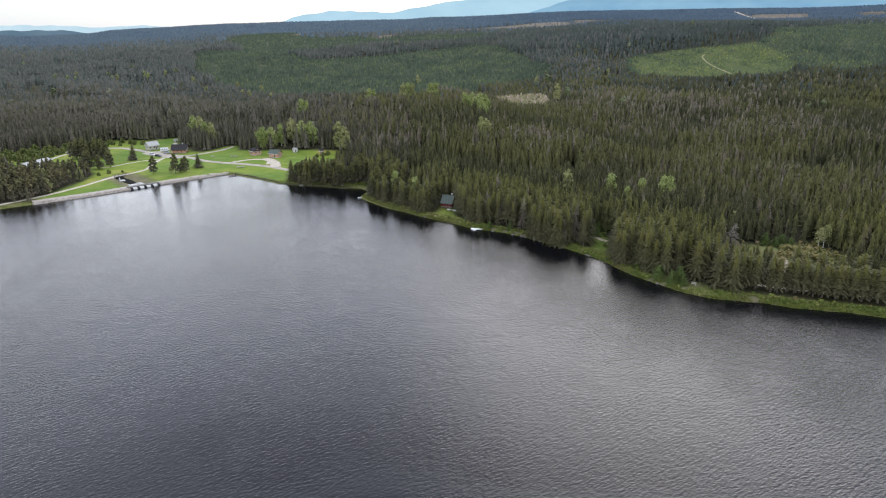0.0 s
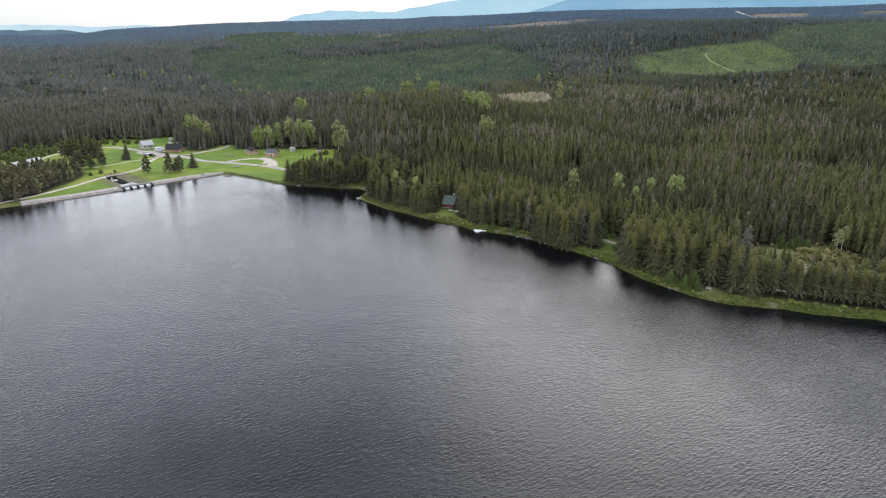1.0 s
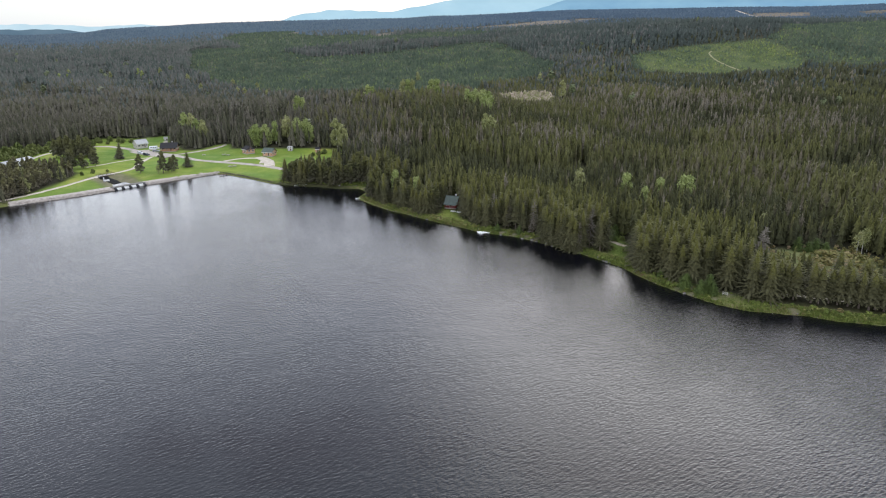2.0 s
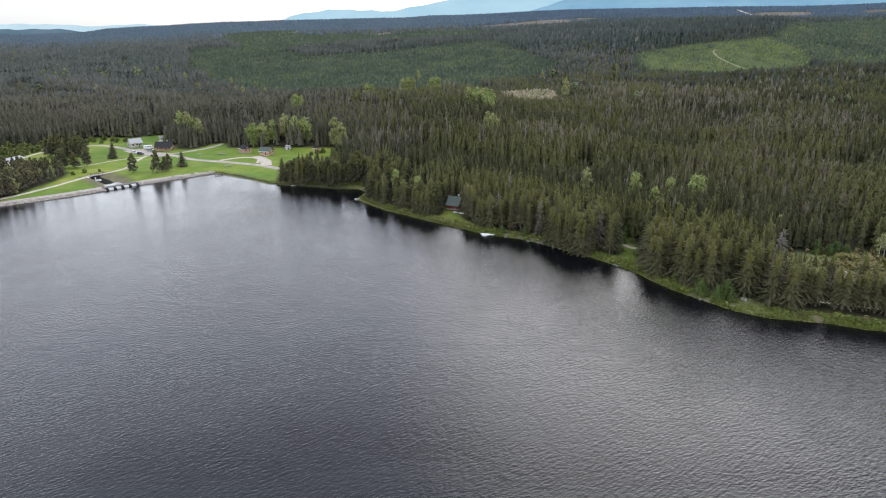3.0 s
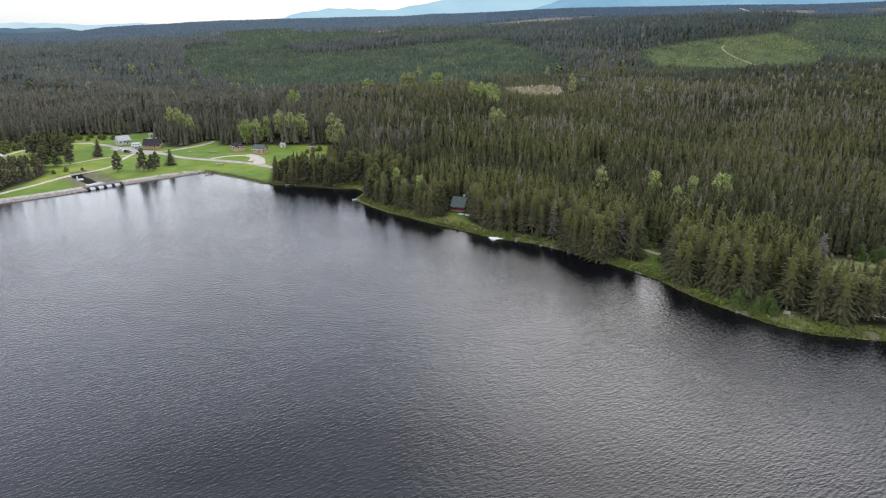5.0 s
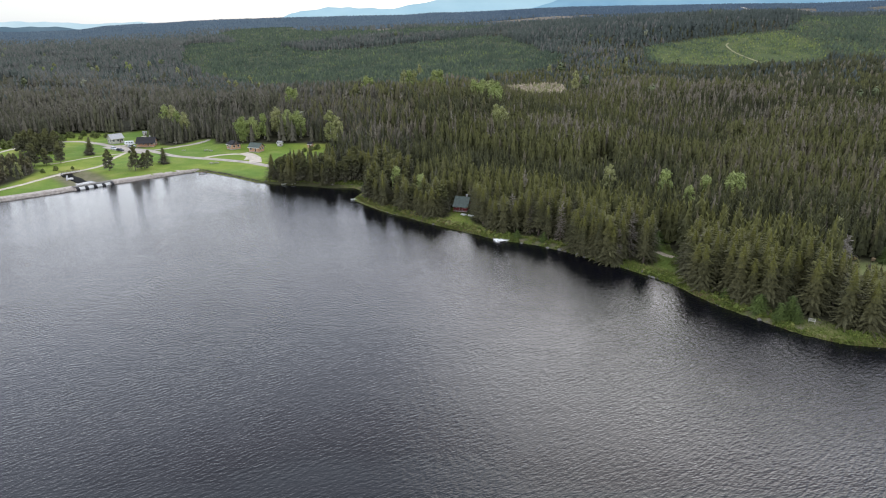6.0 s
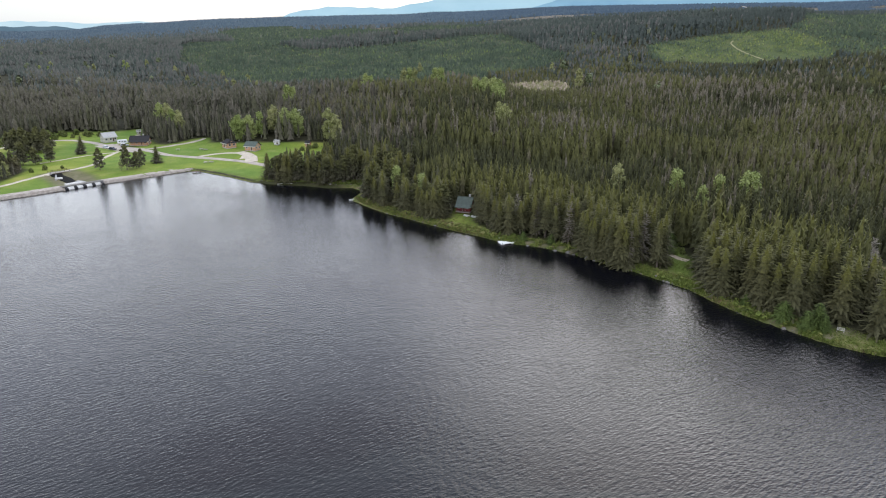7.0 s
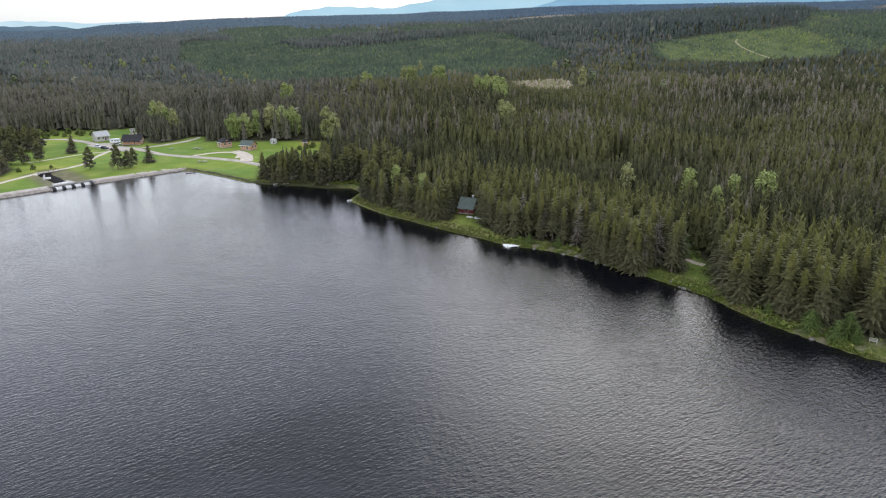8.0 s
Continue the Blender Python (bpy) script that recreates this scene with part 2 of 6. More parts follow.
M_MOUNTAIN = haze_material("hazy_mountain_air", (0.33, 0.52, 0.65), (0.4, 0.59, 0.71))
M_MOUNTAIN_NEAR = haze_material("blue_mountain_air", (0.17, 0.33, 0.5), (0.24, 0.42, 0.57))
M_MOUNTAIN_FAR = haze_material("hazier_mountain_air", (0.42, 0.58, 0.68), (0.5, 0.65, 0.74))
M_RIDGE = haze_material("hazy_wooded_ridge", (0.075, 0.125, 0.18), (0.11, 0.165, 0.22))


# ---- building blocks ----
def part(name, bm, material, parent=None, label=""):
    """Links a bmesh as one mesh object, under a thing or a part where one is given."""
    me = bpy.data.meshes.new(name)
    bm.to_mesh(me)
    bm.free()
    me.materials.append(material)
    ob = new(name, me)
    if parent is not None:
        ob.parent = parent
    if label:
        tagged(ob, label)
    return ob


def mesh_of(name, verts, tris, material, smooth=False, **attrs):
    """A mesh object from arrays of corners and triangles, with values per corner."""
    me = bpy.data.meshes.new(name)
    verts, tris = np.asarray(verts, np.float32), np.asarray(tris, np.int32)
    me.vertices.add(len(verts))
    me.vertices.foreach_set("co", verts.ravel())
    k = tris.shape[1]
    me.loops.add(tris.size)
    me.loops.foreach_set("vertex_index", tris.ravel())
    me.polygons.add(len(tris))
    me.polygons.foreach_set("loop_start", np.arange(0, tris.size, k, dtype=np.int32))
    me.polygons.foreach_set("use_smooth", np.full(len(tris), smooth))
    for key, values in attrs.items():
        me.attributes.new(key, "FLOAT", "POINT").data.foreach_set("value", np.asarray(values, np.float32))
    me.update(calc_edges=True)
    me.validate()
    me.materials.append(material)
    return me


def box(bm, x0, x1, y0, y1, z0, z1, m=None):
    vs = [bm.verts.new((x, y, z)) for z in (z0, z1) for y in (y0, y1) for x in (x0, x1)]
    for f in ((0, 2, 3, 1), (4, 5, 7, 6), (0, 1, 5, 4), (2, 6, 7, 3), (0, 4, 6, 2), (1, 3, 7, 5)):
        bm.faces.new([vs[i] for i in f])
    if m is not None:
        bmesh.ops.transform(bm, matrix=m, verts=vs)
    return vs


def boxed(*boxes, bevel=0.0):
    bm = bmesh.new()
    for b in boxes:
        box(bm, *b)
    if bevel:
        bmesh.ops.bevel(bm, geom=bm.edges[:], offset=bevel, segments=1, affect="EDGES")
    return bm


def prism(bm, outline, axis, a, b):
    """An outline in two axes drawn out along the third, from a to b."""
    def put(u, v, w):
        return {"x": (w, u, v), "y": (u, w, v), "z": (u, v, w)}[axis]
    low, high = [[bm.verts.new(put(u, v, w)) for u, v in outline] for w in (a, b)]
    bm.faces.new(low[::-1]), bm.faces.new(high)
    for i in range(len(outline)):
        j = (i + 1) % len(outline)
        bm.faces.new((low[i], low[j], high[j], high[i]))
    bmesh.ops.recalc_face_normals(bm, faces=bm.faces[:])


def empty(name, label, category, group="", kind=""):
    return tagged(new(name), label, category, group, kind)


# ---- the lie of the land ----
SHORE_A = [(-240, 278), (-213, 304), (-198, 317), (-181, 332), (-169, 345), (-158, 358), (-146, 370), (-129, 388), (-122, 385), (-105, 373), (-92, 362),
           (-78, 357), (-67, 356), (-55, 351), (-44, 352), (-38, 343), (-42, 328), (-34, 316), (-26, 306), (-19, 300), (-11, 292), (-3, 285), (7, 277)]
SHORE_B = [(13, 271), (25, 266), (30, 262), (37, 256), (42, 250), (48, 244), (55, 235), (59, 230), (62, 222), (66, 214), (71, 207), (78, 198), (85, 193), (93, 191),
           (101, 189), (106, 186), (113, 184), (122, 182), (131, 178), (150, 170), (190, 152), (250, 105), (300, 0)]
SHORE_C = [(300, -220), (150, -400), (-100, -420), (-300, -220), (-340, 80), (-300, 210)]
LAKE = np.array(SHORE_A + SHORE_B + SHORE_C, float)
CLEARING = np.array([(-197, 310), (-205, 322), (-203.5, 333), (-201.5, 347), (-200.5, 362), (-204, 380), (-214, 388), (-232, 392), (-250, 390), (-264, 395), (-284, 412), (-301, 440), (-296, 453), (-276, 462), (-264, 478), (-252, 503), (-224, 500), (-207, 516), (-197, 490), (-190, 474),
                     (-178, 459), (-172, 450.5), (-165.5, 447.5), (-161, 452.5), (-157.5, 462), (-155, 470), (-147, 470), (-141, 452), (-113, 451), (-98, 450.5), (-70, 447), (-60, 438), (-62, 410), (-66, 388), (-86, 382), (-88, 358), (-129, 384)], float)
COTTAGE_LOT = np.array([(-6, 291), (-3, 300), (-2, 309), (3, 313), (8, 309), (5, 300), (6, 290), (11, 279), (1, 281)], float)
COVE_GAP = np.array([(54.5, 235.5), (58.2, 246), (59, 256), (62, 263), (66, 261), (67, 250), (63.5, 240), (61, 228)], float)
BENCH_LAWN = np.array([(79, 205), (85, 205), (89, 200), (88, 193), (80, 196)], float)
SANDY = np.array([(101, 222), (104, 233), (113, 240), (136, 240), (144, 230), (139, 215), (127, 208), (113, 211)], float)
SHORE_TRACK = [(94.5, 206.4), (106.5, 201.6), (117.5, 197), (128.5, 194), (146, 189)]
TRACK_BRANCH = [(107, 201.8), (112.5, 205), (119.4, 214), (123, 223)]
POOL = np.array([(-190, 369), (-183, 378), (-170, 368), (-163, 359), (-172, 352)], float)
FAR_TRACK = np.array([(321, 858), (317, 835), (316, 816), (318, 783), (320, 762), (328, 762), (324, 783), (322, 816), (323, 835), (326, 852), (357, 869), (356, 876)], float)
CUT_PATCH = np.array([(50, 633), (74, 655), (101, 650), (97, 610), (88, 584), (64, 580), (54, 606)], float)


def inside(poly, x, y):
    """Metres into a polygon (negative outside it), for arrays of places."""
    a, b = poly, np.roll(poly, -1, 0)
    best, odd = np.full(x.shape, 1e18), np.zeros(x.shape, bool)
    for (ax, ay), (bx, by) in zip(a, b):
        dx, dy = bx - ax, by - ay
        t = np.clip(((x - ax) * dx + (y - ay) * dy) / (dx * dx + dy * dy), 0, 1)
        best = np.minimum(best, (x - ax - t * dx) ** 2 + (y - ay - t * dy) ** 2)
        if ay != by:
            odd ^= ((ay > y) != (by > y)) & (x < (bx - ax) * (y - ay) / (by - ay) + ax)
    return np.where(odd, 1, -1) * np.sqrt(best)


def ease(a, b, v):
    t = np.clip((v - a) / (b - a), 0, 1)
    return t * t * (3 - 2 * t)


def wobble(x, y, size, seed=0.0):
    """A cheap smooth unevenness between about -1 and 1."""
    u, v = x / size + seed * 1.7, y / size - seed * 2.3
    return (np.sin(u * 1.3 + 1.7 * np.sin(v * 0.9 + seed)) + np.sin(v * 1.7 + 1.3 * np.sin(u * 1.1 - seed)) + 0.6 * np.sin(2.7 * u + 3.1 * v + seed)) / 2.6


def to_shore(x, y):
    """Metres inland (negative: out in the lake), with a ragged edge."""
    return -inside(LAKE, x, y)


SKY_AT = [-0.95, -0.805, -0.641, -0.6, -0.551, -0.518, -0.478, -0.437, -0.396, -0.355, -0.314, -0.232, -0.15, -0.069, 0.013, 0.095, 0.177, 0.258, 0.34, 0.406, 0.504, 0.585, 0.641, 0.831, 1.0]
SKY_UP = [59, 59, 60, 55, 63, 67, 87, 97, 104, 115, 124, 132, 139, 146, 142, 156, 173, 178, 182, 188, 190, 199, 208, 221, 221]


RISE_AT = [750, 930, 1100, 1300, 1500, 1900, 2600, 3100, 3600]
RISE_UP = [0, 0.06, 0.17, 0.32, 0.41, 0.48, 0.59, 0.8, 1.0]


def ground_height(x, y):
    x, y = np.asarray(x, float), np.asarray(y, float)
    s = to_shore(x, y)
    village = ease(-25, 15, inside(CLEARING, x, y))
    z = np.where(s < 0, np.maximum(-4, 0.4 * s), 0.7 * (1 - np.exp(-np.maximum(s, 0) / 1.2)) + 0.9 * ease(2, 30, s))
    east = ease(-260, 20, x)
    rise = (ease(290, 680, y) * (4 + 13 * east) + 1.6 * ease(10, 60, s) * east) * (1 - 0.85 * village)
    hill = 45 * np.exp(-(((x - 460) / 300) ** 2 + ((y - 1010) / 265) ** 2)) * ease(450, 800, y)
    far = np.interp(y, RISE_AT, RISE_UP) * np.interp(x / np.maximum(y, 300), SKY_AT, SKY_UP) * 0.93 - 0.02 * np.maximum(y - 3700, 0)
    roll = ease(40, 160, s) * (1.4 * wobble(x, y, 90, 1) + 0.5 * wobble(x, y, 31, 2)) * (1 - village)
    crest = 1 - 0.9 * ease(2700, 3400, y)
    roll = roll + ease(1000, 2400, y) * crest * ((9 + 8 * ease(100, -500, x)) * wobble(x, y * 0.6, 420, 3) + 5 * wobble(x, y * 0.5, 170, 4))
    near = 0.12 * wobble(x, y, 5, 5) * ease(0.5, 6, s)
    dip = -1.25 * ease(-1.5, 2.5, inside(POOL, x, y))
    return z + rise + hill + far + roll + near + dip


def high(x, y):
    return float(ground_height(np.array([x]), np.array([y]))[0])


def steps(*runs):
    """Rising values: (from, to, step) after one another."""
    out = []
    for a, b, d in runs:
        out += list(np.linspace(a, b, max(1, round((b - a) / d)), endpoint=False))
    return np.array(out + [runs[-1][1]])


SAND_SPOTS = [(39.0, 255.7), (34.3, 260.7), (22.0, 269.7), (68.0, 221.3), (71.3, 209.1), (72.9, 204.9), (83.3, 202.8), (79.6, 200.8), (98.0, 191.8), (27.0, 266.6), (31.0, 263.8), (36.8, 258.6)]


def sandy_spot(x, y):
    """Small worn sandy places along the bank (0 to 1)."""
    return np.maximum.reduce([ease(2.6, 0.7, np.hypot(x - a, y - b)) for a, b in SAND_SPOTS])


def build_ground():
    xs = steps((-4900, -1500, 200), (-1500, -600, 45), (-600, -290, 10), (-290, 170, 2.4), (170, 500, 9), (500, 1500, 40), (1500, 4900, 180))
    ys = steps((-1600, -450, 140), (-450, 150, 25), (150, 480, 2.4), (480, 720, 6), (720, 1400, 16), (1400, 3800, 50), (3800, 4900, 150))
    gx, gy = np.meshgrid(xs, ys)
    x, y = gx.ravel(), gy.ravel()
    s = to_shore(x, y)
    z = ground_height(x, y)
    i = np.arange(len(ys) * len(xs)).reshape(len(ys), len(xs))
    quads = np.stack([i[:-1, :-1], i[:-1, 1:], i[1:, 1:], i[1:, :-1]], -1).reshape(-1, 4)
    lawn = np.maximum.reduce([ease(-1.5, 2, inside(CLEARING, x, y)), ease(-1, 2, inside(COTTAGE_LOT, x, y)) * 0.85, ease(-1, 2, inside(COVE_GAP, x, y)) * 0.6,
                              ease(-1, 2, inside(BENCH_LAWN, x, y)) * 0.15, ease(-3, 4, inside(SANDY, x, y)) * 0.55, ease(-8, 12, inside(HILL_FIELD, x, y)) * 0.2])
    bank = (1 - ease(4, 9, s)) * (1 - ease(0, 2, inside(CLEARING, x, y)) * ease(1.5, 4, s))
    bank = bank * (1 - 0.75 * sandy_spot(x, y))
    bank = bank * (1 - 0.8 * ease(-46, -52, x) * ease(-96, -89, x) * ease(330, 340, y))
    lawn = lawn * ease(0.4, 2.5, s) * (1 - 0.8 * ease(-6, -1, inside(POOL, x, y)))
    bare = np.maximum.reduce([0.9 * sandy_spot(x, y), 0.75 * ease(-7, -1, inside(POOL, x, y)), 0.3 * ease(-1, 2, inside(BENCH_LAWN, x, y)), 0.6 * ease(3.2, 0.5, np.hypot(x - 63.4, y - 252)), ease(-3, 6, inside(SANDY, x, y)), ease(-3, 6, inside(CUT_PATCH, x, y))] + [0.65 * ease(-30, 30, inside(p, x, y)) for p in FELLED])
    me = mesh_of("ground", np.stack([x, y, z], -1), quads, M_GROUND, True, lawn=lawn, bank=bank, bare=bare, young=youth(x, y))
    return tagged(new("ground", me), "wooded lake shore with mown lawns and grassy banks", "ground", kind="structure")


PLANTATION = np.array([(-420, 1100), (-466, 1271), (-487, 1430), (-345, 1360), (-290, 1285), (-228, 1205), (-139, 1170), (-33, 1165), (65, 1207), (108, 1130), (118, 977), (125, 856), (108, 781), (60, 735), (9, 654), (-30, 640), (-80, 664), (-127, 680), (-221, 788), (-324, 960)], float)
BACK_PLANTATION = np.array([(-575, 1802), (-677, 2274), (-590, 2600), (-337, 1850), (-225, 1912), (-104, 1560), (22, 1658), (102, 1886), (114, 1459), (69, 1330), (-35, 1305), (-140, 1320), (-238, 1330), (-290, 1290), (-369, 1330)], float)
HILL_FIELD = np.array([(240, 884), (269, 892), (310, 906), (348, 907), (385, 908), (417, 915), (422, 867), (421, 828), (413, 793), (384, 755), (331, 740), (275, 752), (228, 780), (227, 828)], float)
EAST_FIELD = np.array([(417, 910), (467, 976), (735, 1419), (838, 1479), (978, 1534), (1378, 1853), (616, 811), (499, 767), (440, 745), (410, 760), (414, 790), (421, 828), (422, 867)], float)
FELLED = [np.array(p, float) for p in ([(-470, 2150), (-520, 2750), (-375, 2800), (-346, 2500), (-340, 2250), (-420, 2050)], [(-185, 1899), (-139, 2022), (-16, 2166), (-7, 2278), (-22, 1950), (-114, 1650), (-155, 1620)],
                                       [(-25, 2180), (123, 2310), (217, 2330), (314, 2360), (531, 2828), (355, 1930), (265, 1970), (190, 1950), (108, 2010), (-21, 1950)], [(531, 2828), (862, 2784), (780, 2500), (365, 1950)],
                                       [(1160, 2600), (1366, 3088), (1486, 3078), (1604, 3066), (1400, 2660), (1280, 2610)], [(1700, 2906), (1943, 3095), (1760, 2726), (1640, 2717)], [(1400, 3340), (1372, 3320), (1300, 3066), (1200, 2700), (1242, 2700), (1340, 3066)])]


def youth(x, y):
    """How far a place lies in a young plantation rather than in old forest (0 to 1)."""
    w = 14 * wobble(x, y, 130, 6) + 8 * wobble(x, y, 50, 7)
    deep = np.maximum.reduce([inside(PLANTATION, x, y) + w, inside(BACK_PLANTATION, x, y) + w, inside(HILL_FIELD, x, y) + 0.6 * w, inside(EAST_FIELD, x, y) + 0.4 * w])
    return ease(-12, 12, deep)


build_ground()

def build_lake():
    xs, ys = steps((-760, -300, 40), (-300, 200, 5), (200, 560, 30)), steps((-640, 140, 40), (140, 400, 5), (400, 520, 30))
    gx, gy = np.meshgrid(xs, ys)
    x, y = gx.ravel(), gy.ravel()
    i = np.arange(len(x)).reshape(gx.shape)
    quads = np.stack([i[:-1, :-1], i[:-1, 1:], i[1:, 1:], i[1:, :-1]], -1).reshape(-1, 4)
    lee = ease(-140, -90, x) * ease(140, 175, y)
    east = ease(45, 80, x)
    calm = 0.3 + 0.16 * east + (0.7 - 0.16 * east) * ease(5 + east, 28 + 2 * east, -to_shore(x, y))
    by_dam = (1 - 0.62 * ease(-60, -165, x) * ease(215, 335, y)) * (0.42 + 0.63 * ease(-25, 65, x + 0.38 * (y - 220)))
    me = mesh_of("lake_water", np.stack([x, y, 0 * x], -1), quads, M_WATER, True, open=(1 - lee * (1 - calm)) * by_dam)
    return tagged(new("lake_water", me), "dark rippled lake water under a cloudy sky", "water", kind="structure")


build_lake()


def mountain(name, label, material, y, crest, depth, floor=-60):
    """A far range: a crest line with spurs that run down towards the lake."""
    at, up = zip(*crest)
    xs = np.linspace(at[0], at[-1], 220)
    rows = []
    for k in range(9):
        t = k / 8
        h = np.interp(xs, at, up)
        spur = 0.5 + 0.5 * np.sin(xs / 130 + 2.1 * np.sin(xs / 310) + 0.5)
        fine = 5 * wobble(xs, xs * 0 + k * 40, 90, 3) + 2.5 * wobble(xs, xs * 0 + k * 20, 35, 4)
        z = floor + (h - floor) * (1 - t) ** (0.7 + 0.5 * spur) + fine * (1 - t) * ease(0, 60, h - floor)
        rows.append(np.stack([xs, np.full_like(xs, y - depth * t), z], -1))
    v = np.array(rows)
    i = np.arange(9 * 220).reshape(9, 220)
    quads = np.stack([i[:-1, :-1], i[1:, :-1], i[1:, 1:], i[:-1, 1:]], -1).reshape(-1, 4)
    return tagged(new(name, mesh_of(name, v.reshape(-1, 3), quads, material, True)), label, "mountains", kind="structure")


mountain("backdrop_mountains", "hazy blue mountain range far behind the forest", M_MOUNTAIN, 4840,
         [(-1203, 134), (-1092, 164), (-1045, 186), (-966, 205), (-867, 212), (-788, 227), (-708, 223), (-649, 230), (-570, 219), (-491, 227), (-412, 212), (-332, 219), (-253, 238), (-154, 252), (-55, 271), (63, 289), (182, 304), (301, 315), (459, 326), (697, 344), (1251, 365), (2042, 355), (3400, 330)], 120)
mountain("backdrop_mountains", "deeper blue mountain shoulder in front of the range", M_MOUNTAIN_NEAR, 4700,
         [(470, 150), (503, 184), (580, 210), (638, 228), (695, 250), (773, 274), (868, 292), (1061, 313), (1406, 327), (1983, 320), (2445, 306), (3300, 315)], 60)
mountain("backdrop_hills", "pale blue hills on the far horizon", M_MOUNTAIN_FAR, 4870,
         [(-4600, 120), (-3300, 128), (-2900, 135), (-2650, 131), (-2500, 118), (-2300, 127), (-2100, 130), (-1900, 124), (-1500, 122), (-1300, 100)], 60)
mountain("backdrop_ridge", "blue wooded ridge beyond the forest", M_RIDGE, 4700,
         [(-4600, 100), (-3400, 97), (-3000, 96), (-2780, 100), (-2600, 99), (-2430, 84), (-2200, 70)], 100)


# ---- trees ----
def spray(bm, at, out, length, width, droop, roll):
    """One flat spray of twigs: a small drooping rhomb, tilted to one side."""
    side = Vector((-out.y, out.x, 0))
    ahead = (out - Vector((0, 0, droop))).normalized() * length * 0.5
    across = (side + Vector((0, 0, roll))).normalized() * width * 0.5
    bm.faces.new([bm.verts.new(at + q) for q in (-ahead, across - ahead * 0.15, ahead, -across - ahead * 0.15)])


def trunk_mesh(height, radius, sides=6, bend=0.0, rng=random):
    bm = bmesh.new()
    rings = []
    for k in range(6):
        t = k / 5
        r = radius * (1 - 0.94 * t) * (1.35 if k == 0 else 1)
        ox = bend * math.sin(2.5 * t)
        rings.append([bm.verts.new((ox + r * math.cos(6.283 * i / sides), r * math.sin(6.283 * i / sides), -0.5 + (height + 0.5) * t)) for i in range(sides)])
    for a, b in zip(rings, rings[1:]):
        for i in range(sides):
            bm.faces.new((a[i], a[(i + 1) % sides], b[(i + 1) % sides], b[i]))
    return bm


def spruce_crown(seed, height, spread, skirt, dense=1.0, bare=0.0, twig=0.8):
    """Whorls of flat drooping boughs from the skirt to the tip over a dark inner mass; each bough is a fan of overlapping twig sprays, some missing."""
    rng = random.Random(seed)
    bm = bmesh.new()
    z = skirt
    fine = min(1.0, max(0.45, height / 8))
    lean, fat = rng.uniform(0, 6.3), rng.uniform(0.9, 1.1) * fine * twig

    def reach_at(t):
        return spread * 0.97 * ((1 - t) ** 0.7) * (0.78 + 0.22 * min(1, t * 4 + 0.2)) + 0.1

    while z < height - 0.25:
        t = (z - skirt) / (height - skirt)
        reach = reach_at(t) * rng.uniform(0.84, 1.1)
        n = max(5, round((5.5 + 6.0 * (1 - t)) * dense))
        off = rng.uniform(0, 6.3)
        for k in range(n):
            if rng.random() < 0.07 + bare:
                continue
            a = off + 6.283 * (k + rng.uniform(-0.3, 0.3)) / n
            out = Vector((math.cos(a), math.sin(a), 0))
            length = reach * rng.uniform(0.68, 1.12) * (1 + 0.1 * math.cos(a - lean))
            rise, sag = rng.uniform(0.05, 0.12) + 0.75 * t * t, rng.uniform(0.2, 0.32)
            lift = rng.uniform(-0.1, 0.1)
            d = 0.35 * length if length > 0.8 else 0.1
            while d < length:
                f = d / length
                slope = 2 * sag * f - rise
                for side in ((-1, 1) if f < 0.85 and length > 0.7 else (0,)):
                    turn = side * rng.uniform(0.35, 0.75)
                    way = Vector((math.cos(a + turn), math.sin(a + turn), 0))
                    size = (0.45 + 0.1 * length * (1 - 0.6 * f)) * fat * rng.uniform(0.8, 1.2)
                    at = out * d + way * size * 0.4 + Vector((0, 0, z + lift + length * (rise * f - sag * f * f) + rng.uniform(-0.04, 0.04)))
                    spray(bm, at, way, size * 1.6, size * (0.7 - 0.4 * bare), slope + rng.uniform(-0.05, 0.25), rng.uniform(-0.22, 0.22))
                d += (0.26 * fine + 0.02 * length) * (1.0 + 0.25 * abs(lift))
        z += (0.5 + 0.3 * (1 - t)) * fine * rng.uniform(0.85, 1.2)
    if bare < 0.1:
        for j in range(5):
            t0, t1 = 0.02 + 0.18 * j, min(0.97, 0.02 + 0.18 * j + 0.34)
            ring = [bm.verts.new((0.58 * reach_at(t0) * rng.uniform(0.75, 1.15) * math.cos(q * 0.785), 0.58 * reach_at(t0) * rng.uniform(0.75, 1.15) * math.sin(q * 0.785), skirt + t0 * (height - skirt) + rng.uniform(-0.2, 0.3))) for q in range(8)]
            peak = bm.verts.new((0, 0, skirt + t1 * (height - skirt)))
            for q in range(8):
                bm.faces.new((ring[q], ring[(q + 1) % 8], peak))
    tip = [bm.verts.new((0.09 * math.cos(a), 0.09 * math.sin(a), height - 0.7)) for a in (0, 2.1, 4.2)]
    top = bm.verts.new((0, 0, height))
    for i in range(3):
        bm.faces.new((tip[i], tip[(i + 1) % 3], top))
    return bm


def make_spruce(seed, height, spread, skirt, leaf, label, dense=1.0, bare=0.0, name="spruce_tree", group="spruces along the shore", twig=0.8):
    tree = empty(name, label, "tree", group)
    part("trunk", trunk_mesh(height * 0.97, 0.016 * height + 0.03), M_BARK, tree)
    part("crown", spruce_crown(seed, height, spread, skirt, dense, bare, twig if not bare else 1.0), leaf, tree)
    return tree


